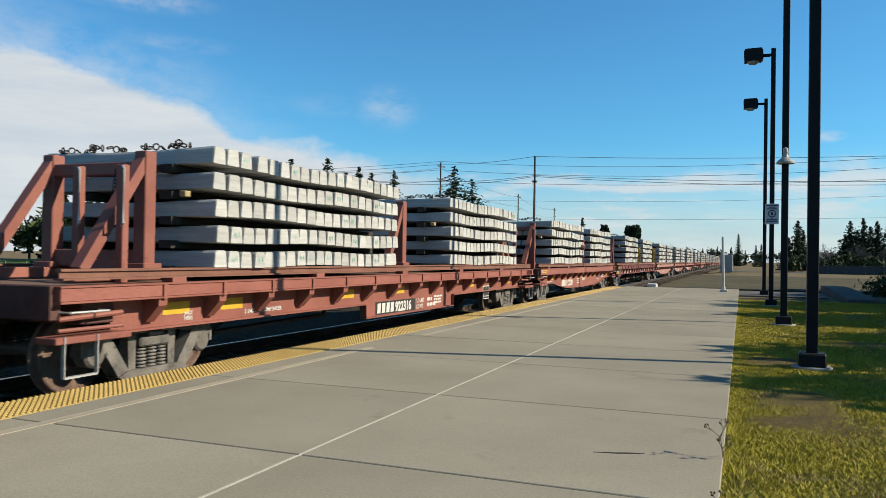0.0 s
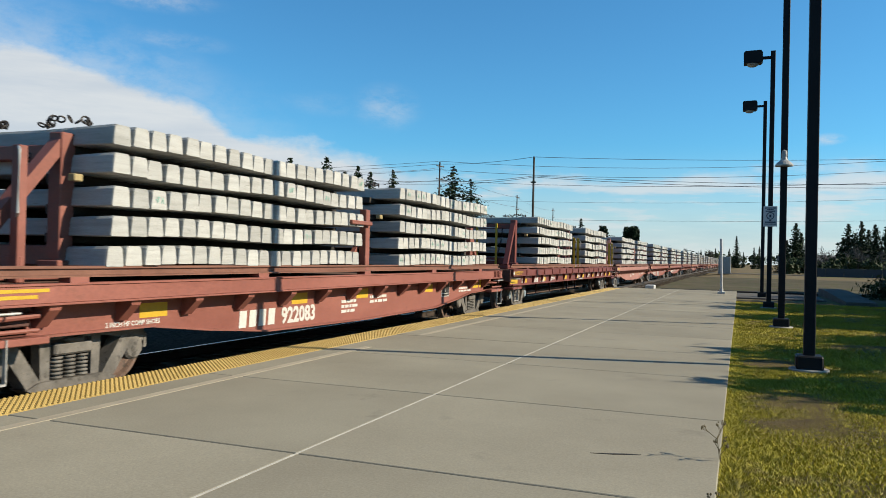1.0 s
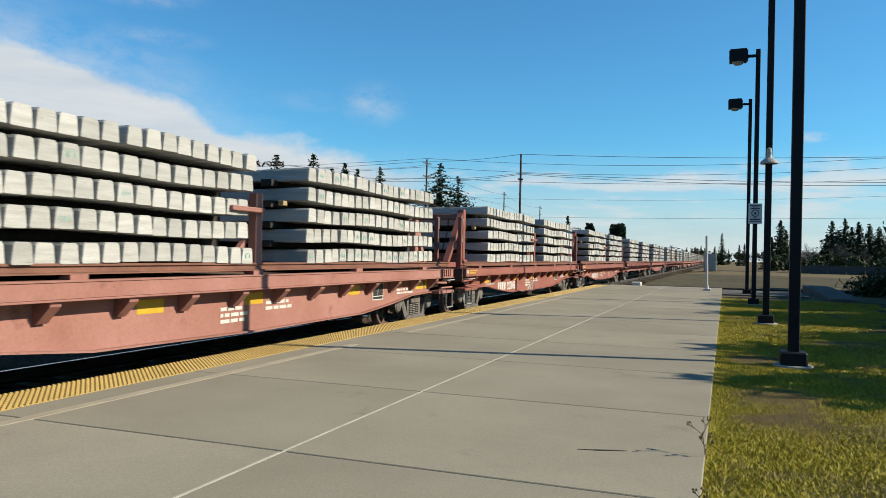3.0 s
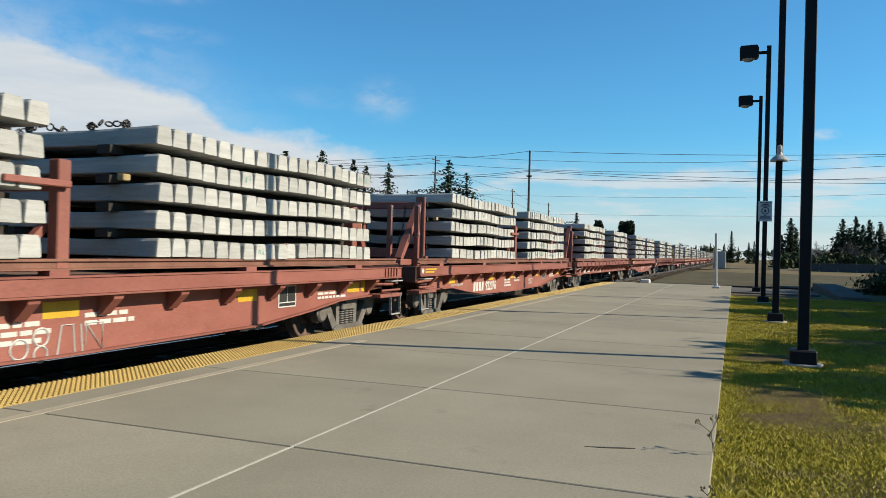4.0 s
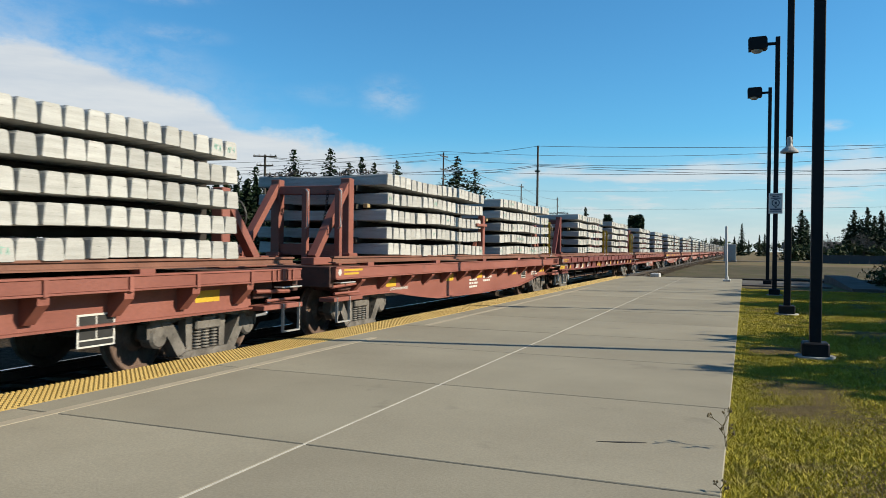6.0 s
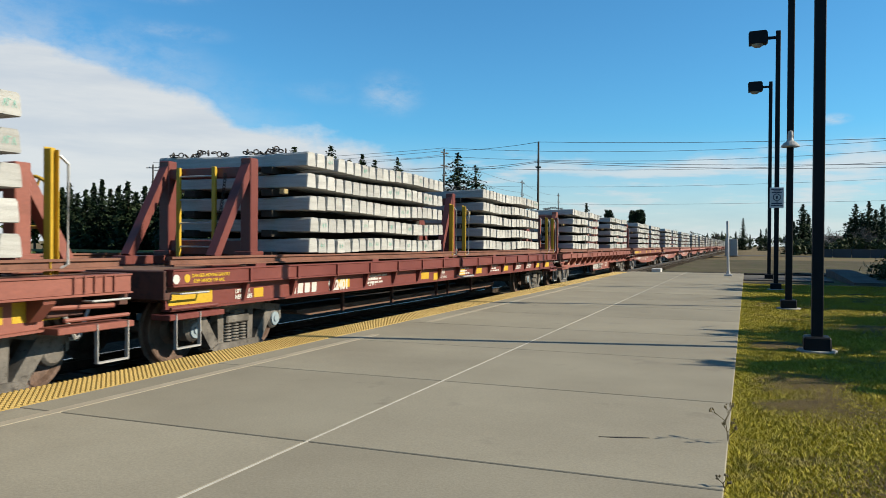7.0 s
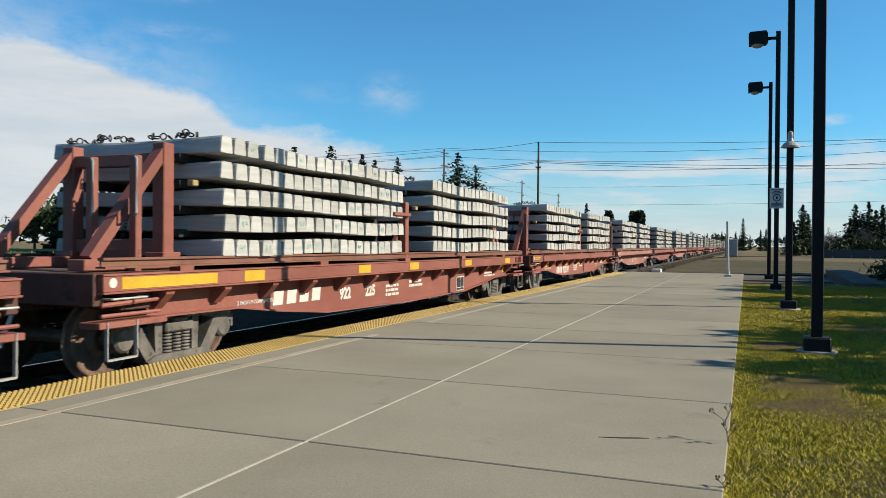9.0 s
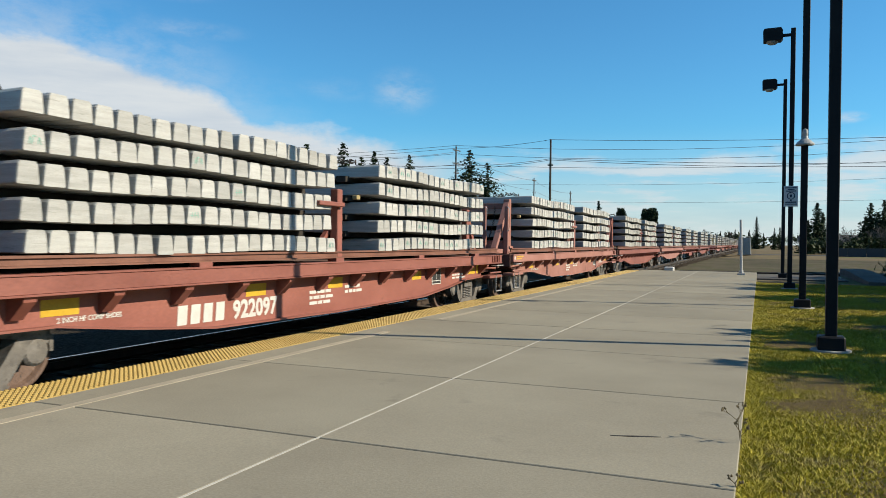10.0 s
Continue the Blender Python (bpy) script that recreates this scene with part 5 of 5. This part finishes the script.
def wire(points, sag, r=0.028):
    s, pts, n = Shape(), [Vector(points[0])], 14
    for p, q in zip(points, points[1:]):
        p, q = Vector(p), Vector(q)
        pts += [p.lerp(q, i / n) - Vector((0, 0, 4 * sag * (i / n) * (1 - i / n))) for i in range(1, n + 1)]
    s.path(pts, r)
    solid("overhead_wire", s, WIRE, "thin dark overhead wire sagging between utility poles", "wire", group="overhead wires", fix=False)


def lines():
    utility_pole(-26.0, 100.0, 15.1, ((11.6, 0.35),), 8, "tall bare timber utility pole carrying several wires")
    utility_pole(-47.5, 120.0, 17.3, ((16.6, 1.2), (14.4, 1.2), (12.8, 0.8)), 80)
    utility_pole(-48.0, 170.0, 16.0, ((15.4, 1.2), (12.6, 1.0)), 85)
    utility_pole(-50.0, 215.0, 15.9, ((15.2, 1.2), (13.4, 1.0)), 85)
    utility_pole(-48.5, 70.0, 11.1, ((10.9, 1.25), (9.9, 0.9)), 25)
    utility_pole(30.0, 98.6, 13.7, ((10.2, 0.35),), 8, "tall bare timber utility pole carrying several wires")
    utility_pole(-95.0, 104.0, 14.6, ((14.0, 1.2),), 10)
    utility_pole(75.0, 125.0, 22.0, ((21.2, 1.2), (17.0, 0.8)), 80)
    # the near line: a top wire and two on the short arm
    for za, zb, zc, sag in ((15.05, 13.55, 17.0, 0.46), (12.49, 10.6, 14.1, 0.52), (12.34, 10.36, 13.6, 0.73)):
        wire([(30, 98.6, zb), (-26, 100, za)], sag)
        wire([(-26, 100, za), (-47.5, 120, zc), (-95, 104, 13.6)], 0.3)
        wire([(30, 98.6, zb), (86, 97, zb)], sag)
    # the long spans behind it
    for za, zb, sag in ((17.47, 21.88, 3.64), (16.06, 20.93, 3.88), (14.24, 17.31, 2.7)):
        wire([(-47.5, 120, za), (75, 125, zb)], sag)
        wire([(-95, 104, za - 2.5), (-47.5, 120, za)], 0.5)
    for za, zb, sag in ((14.76, 17.64, 2.78), (10.39, 11.66, 1.37)):
        wire([(-70, 160, za), (90, 160, zb)], sag, 0.022)
    utility_pole(-70.0, 160.0, 15.0, ((14.3, 0.8), (10.0, 0.8)), 85)
    utility_pole(90.0, 160.0, 18.0, ((17.2, 0.8), (11.2, 0.8)), 85)
    utility_pole(86.0, 97.0, 13.7, ((10.2, 0.35),), 8, "tall bare timber utility pole carrying several wires")
    for z in (15.4, 13.2):
        wire([(-48.5, 70, 10.9), (-47.5, 120, z + 1), (-48, 170, z), (-50, 215, z)], 0.8)


def distance():
    # conifers beyond the train, by bearing and tree-top height
    for i, (ratio, up, far, spread) in enumerate((
            (-0.641, 0.150, 92, 2.9), (-0.577, 0.150, 96, 2.3), (-0.546, 0.128, 97, 1.8), (-0.525, 0.133, 99, 1.7), (-0.504, 0.126, 100, 1.6), (-0.468, 0.125, 104, 1.9),
            (-0.605, 0.105, 99, 2.3), (-0.375, 0.131, 125, 3.6), (-0.349, 0.111, 122, 3.3), (-0.71, 0.125, 84, 2.8), (-0.745, 0.118, 86, 2.6), (-0.665, 0.112, 95, 2.4))):
        conifer(ratio * far, far, up * far + 1.8, spread * 2.0, 40 + i)
    for i in range(24):
        ratio = -0.69 - i * 0.0185
        far = 76 + 10 * ((i * 7) % 5) / 5
        conifer(ratio * far, far, far * (0.108 + 0.026 * ((i * 5) % 7) / 7), 2.6, 400 + i, 0.02, 2.6)
    for i in range(11):
        ratio = -0.665 - i * 0.02
        far = 70 + 6 * ((i * 3) % 4) / 4
        conifer(ratio * far, far, far * (0.112 + 0.022 * ((i * 3) % 5) / 5), 3.0, 440 + i, 0.02, 2.8)
    for i in range(10):
        far = 92 + (i * 5) % 9
        broad_tree((-1.18 + i * 0.045) * far, far, 7.0 + (i * 3) % 4, 4.0, 90 + i, dense=500, leaf=0.7)
    for i in range(9):
        far = 118 + (i * 7) % 12
        broad_tree((-0.66 + i * 0.04) * far, far, 8.0 + (i * 3) % 4, 4.5, 140 + i, dense=500, leaf=0.8)
    conifer(-0.195 * 190, 190, 12.5, 2.4, 120)
    for ratio, high, seed in ((-0.1345, 10.4, 121), (-0.1265, 10.6, 122), (-0.1305, 9.8, 123), (-0.166, 10.6, 124)):
        column_tree(ratio * 200, 200, high, 1.25, seed)
    for i in range(7):
        bare_tree((-0.108 + i * 0.014) * 260, 260 + (i * 13) % 30, 9.5 - i * 0.5 + (i * 3) % 2, 160 + i)
    for i, (ratio, up, far) in enumerate(((-0.004, 0.034, 330), (-0.012, 0.018, 380), (-0.028, 0.018, 400), (0.016, 0.020, 300), (0.022, 0.021, 305), (-0.035, 0.016, 420), (-0.045, 0.016, 430), (0.004, 0.014, 420))):
        conifer(ratio * far, far, up * far + 2.0, up * far * 0.22, 180 + i, 0.02)
    for i, (ratio, up, far, spread) in enumerate((
            (0.0618, 0.051, 170, 2.3), (0.0675, 0.040, 176, 2.2), (0.0520, 0.030, 175, 2.0), (0.1173, 0.051, 175, 2.6), (0.1306, 0.053, 176, 2.2), (0.1450, 0.051, 178, 2.4), (0.1240, 0.040, 172, 3.0),
            (0.1380, 0.043, 172, 3.0), (0.1120, 0.034, 171, 2.6), (0.1560, 0.047, 176, 2.6), (0.1660, 0.044, 173, 2.8), (0.1780, 0.049, 178, 2.8), (0.1900, 0.045, 176, 2.8), (0.2020, 0.048, 178, 2.8))):
        conifer(ratio * far, far, up * far + 1.8, spread * 1.45, 200 + i, 0.02, 2.3)
    for i, (ratio, far, high) in enumerate(((0.080, 150, 5.6), (0.086, 154, 6.6), (0.094, 152, 6.0), (0.122, 156, 6.4), (0.128, 152, 6.8), (0.134, 158, 6.0), (0.150, 155, 5.6))):
        bare_tree(ratio * far, far, high, 230 + i)
    for i in range(9):
        far = 148 + (i * 7) % 10
        broad_tree((0.050 + i * 0.0155) * far, far, 2.6 + (i * 5) % 3 * 0.5, 2.4, 620 + i, low=0.05, dense=420, leaf=0.42, label="dark olive shrub along a far fence", trunk=False)
    for i in range(22):
        far = 420 + (i * 17) % 60
        broad_tree((-0.10 + i * 0.024) * far, far, 6.0 + (i * 5) % 4, 6.0, 260 + i, dense=160, leaf=1.3, label="far dark tree on the horizon")


def house(x, y, w, d, h, turn, seed):
    hs = thing("house", "low pale house with a grey shingled roof behind trees", "house", pose(x, y, -0.3, 0, 0, turn))
    wl = part("wall", Shape().box(-w / 2, w / 2, -d / 2, d / 2, 0, h), STUCCO, hs)
    part("roof", Shape().prism("x", [(-d / 2 - 0.5, h + 0.003), (d / 2 + 0.5, h + 0.003), (0, h + d * 0.24)], -w / 2 - 0.4, w / 2 + 0.4), ROOF, hs)
    for i in range(int(w // 3)):
        cx = -w / 2 + 1.5 + i * 3
        win = part("window", Shape().box(cx - 0.55, cx + 0.55, -d / 2 - 0.03, -d / 2 + 0.02, 0.9, 2.1), GREYCAST, hs)
        part("pane", Shape().box(cx - 0.47, cx + 0.47, -d / 2 - 0.036, -d / 2 - 0.031, 0.98, 2.02), GLASS, win)


def far_side():
    house(0.074 * 235, 235, 14, 8, 2.6, 4, 1)
    house(0.128 * 240, 240, 16, 8, 2.6, -3, 2)
    house(0.165 * 236, 236, 14, 8, 2.6, 8, 3)
    fence = thing("fence", "long low dark slate fence along a far road", "fence", pose(0, 0, 0))
    me = Shape().cbox(-1.2, 1.2, -0.04, 0.04, 0.0, 1.25, 0.01).mesh("fence_panel", SLATE)
    for i in range(34):
        part("fence_panel", me, SLATE, fence, at=pose(10.4 + i * 2.44, 124 + 0.02 * i, -0.3))
    box = thing("signal_cabinet", "grey steel signal cabinet beside the far track", "cabinet", pose(-2.2, 128, -0.3))
    part("body", Shape().cbox(-0.9, 0.9, -0.6, 0.6, 0.15, 2.7, 0.04), GREYCAST, box)
    part("plinth", Shape().cbox(-1.0, 1.0, -0.7, 0.7, 0.0, 0.15, 0.02), PAD, box)
    rail = thing("guard_rail", "long green steel rail beyond the tracks", "guard rail", pose(-44, 58, -0.5, 0, 0, 0))
    part("beam", Shape().cbox(-60, 24, -0.04, 0.04, 0.75, 1.0, 0.01), GREENRAIL, rail)
    me = Shape().cbox(-0.06, 0.06, -0.06, 0.06, 0.0, 0.85, 0.01).mesh("rail_post", GREENRAIL)
    for i in range(28):
        part("rail_post", me, GREENRAIL, rail, at=pose(-58 + i * 3, 0.10, 0))


GREENRAIL = material("faded green steel", (0.057, 0.086, 0.043), (0.091, 0.120, 0.063), 0.7, 1, 12, 0.05)


def shade_trees():
    """The trees on the station side, whose shade lies on the lawn."""
    for i in range(11):
        y = 11.0 + i * 3.9
        x = 9.35 + 0.06 * max(0.0, y - 20) + 0.3 * math.sin(i * 2.1)
        broad_tree(x, y, 5.75 + 0.3 * math.sin(i * 1.7) + 0.02 * y, 2.35, 300 + i, low=0.08, dense=12000, leaf=0.30)


def grass():
    rng = np.random.default_rng(7)
    n = 520000
    x = SIDE_X + 0.02 + rng.random(n) ** 1.5 * 5.0
    y = 2.2 + rng.random(n) ** 1.6 * 28
    bare = np.array([0.62 * noise.noise(Vector((a * 0.8, b * 0.8, 5.3))) for a, b in zip(x, y)]) + np.clip((x - 1.15 - 0.14 * np.maximum(y - 7.0, 0.0)) * 0.42, -0.34, 0.70)
    keep = bare < rng.random(n) * 0.62 - 0.06
    x, y = x[keep], y[keep]
    n = len(x)
    a = rng.random(n) * 6.283
    h = (0.004 + 0.016 * rng.random(n)) * (1 + 0.9 * (x < SIDE_X + 0.15))
    w = 0.0016 + 0.0024 * rng.random(n) + 0.00055 * y
    lean = rng.normal(0, 1.5, (n, 2)) * h[:, None]
    z = np.full(n, -0.05)
    v = np.empty((n, 3, 3))
    v[:, 0] = np.stack([x - np.cos(a) * w, y - np.sin(a) * w, z], 1)
    v[:, 1] = np.stack([x + np.cos(a) * w, y + np.sin(a) * w, z], 1)
    v[:, 2] = np.stack([x + lean[:, 0], y + lean[:, 1], z + h + 0.014], 1)
    me = bpy.data.meshes.new("grass")
    me.from_pydata(v.reshape(-1, 3).tolist(), [], np.arange(n * 3).reshape(-1, 3).tolist())
    me.materials.append(BLADE)
    tagged(new("grass", me), "short yellow-green grass along the platform's edge", "grass", kind="stuff")


def weed(x, y, h, seed):
    rng = random.Random(seed)
    s = Shape()

    def grow(p, d, length, r, depth):
        q = p + d * length
        s.tube(p, q, r, r * 0.7, 4)
        if depth:
            for i in range(3):
                e = (d + Vector((rng.gauss(0, 0.5), rng.gauss(0, 0.5), 0.2))).normalized()
                grow(p + d * length * rng.uniform(0.6, 1.0), e, length * 0.45, r * 0.7, depth - 1)
        else:
            s.lathe([(-0.006, 0.0), (0.0, 0.007), (0.008, 0.0)], 5, "z", tuple(q))
    grow(Vector((0, 0, 0)), Vector((-0.12, 0.0, 1)).normalized(), h * 0.6, 0.004, 3)
    solid("weed", s, WEED, "dry spindly weed at the platform's edge", "plant", at=pose(x, y, -0.06), fix=False)


ground()
rails()
platform()
site_works()
for i, y in enumerate((11.25, 18.6, 26.5, 34.6)):
    lamp_post(y, sign=i == 2, speaker=i == 1)
white_post()
build_train()
lines()
distance()
far_side()
shade_trees()
grass()
weed(-0.10, 5.68, 0.36, 1)
weed(-0.09, 5.62, 0.24, 5)
weed(-0.10, 4.6, 0.14, 2)


def motions():
    for ob, (x, y, z) in riders:
        walk(ob, [(t, pose(x, y - SPEED * t - ahead, z)) for t, ahead in PACE])
    step = SPEED / FPS / 0.457
    for ob in wheelsets:
        p = ob.matrix_basis.translation.copy()
        walk(ob, [(i / FPS, pose(p.x, p.y, p.z, math.degrees(step * i))) for i in range(0, 301)])


motions()
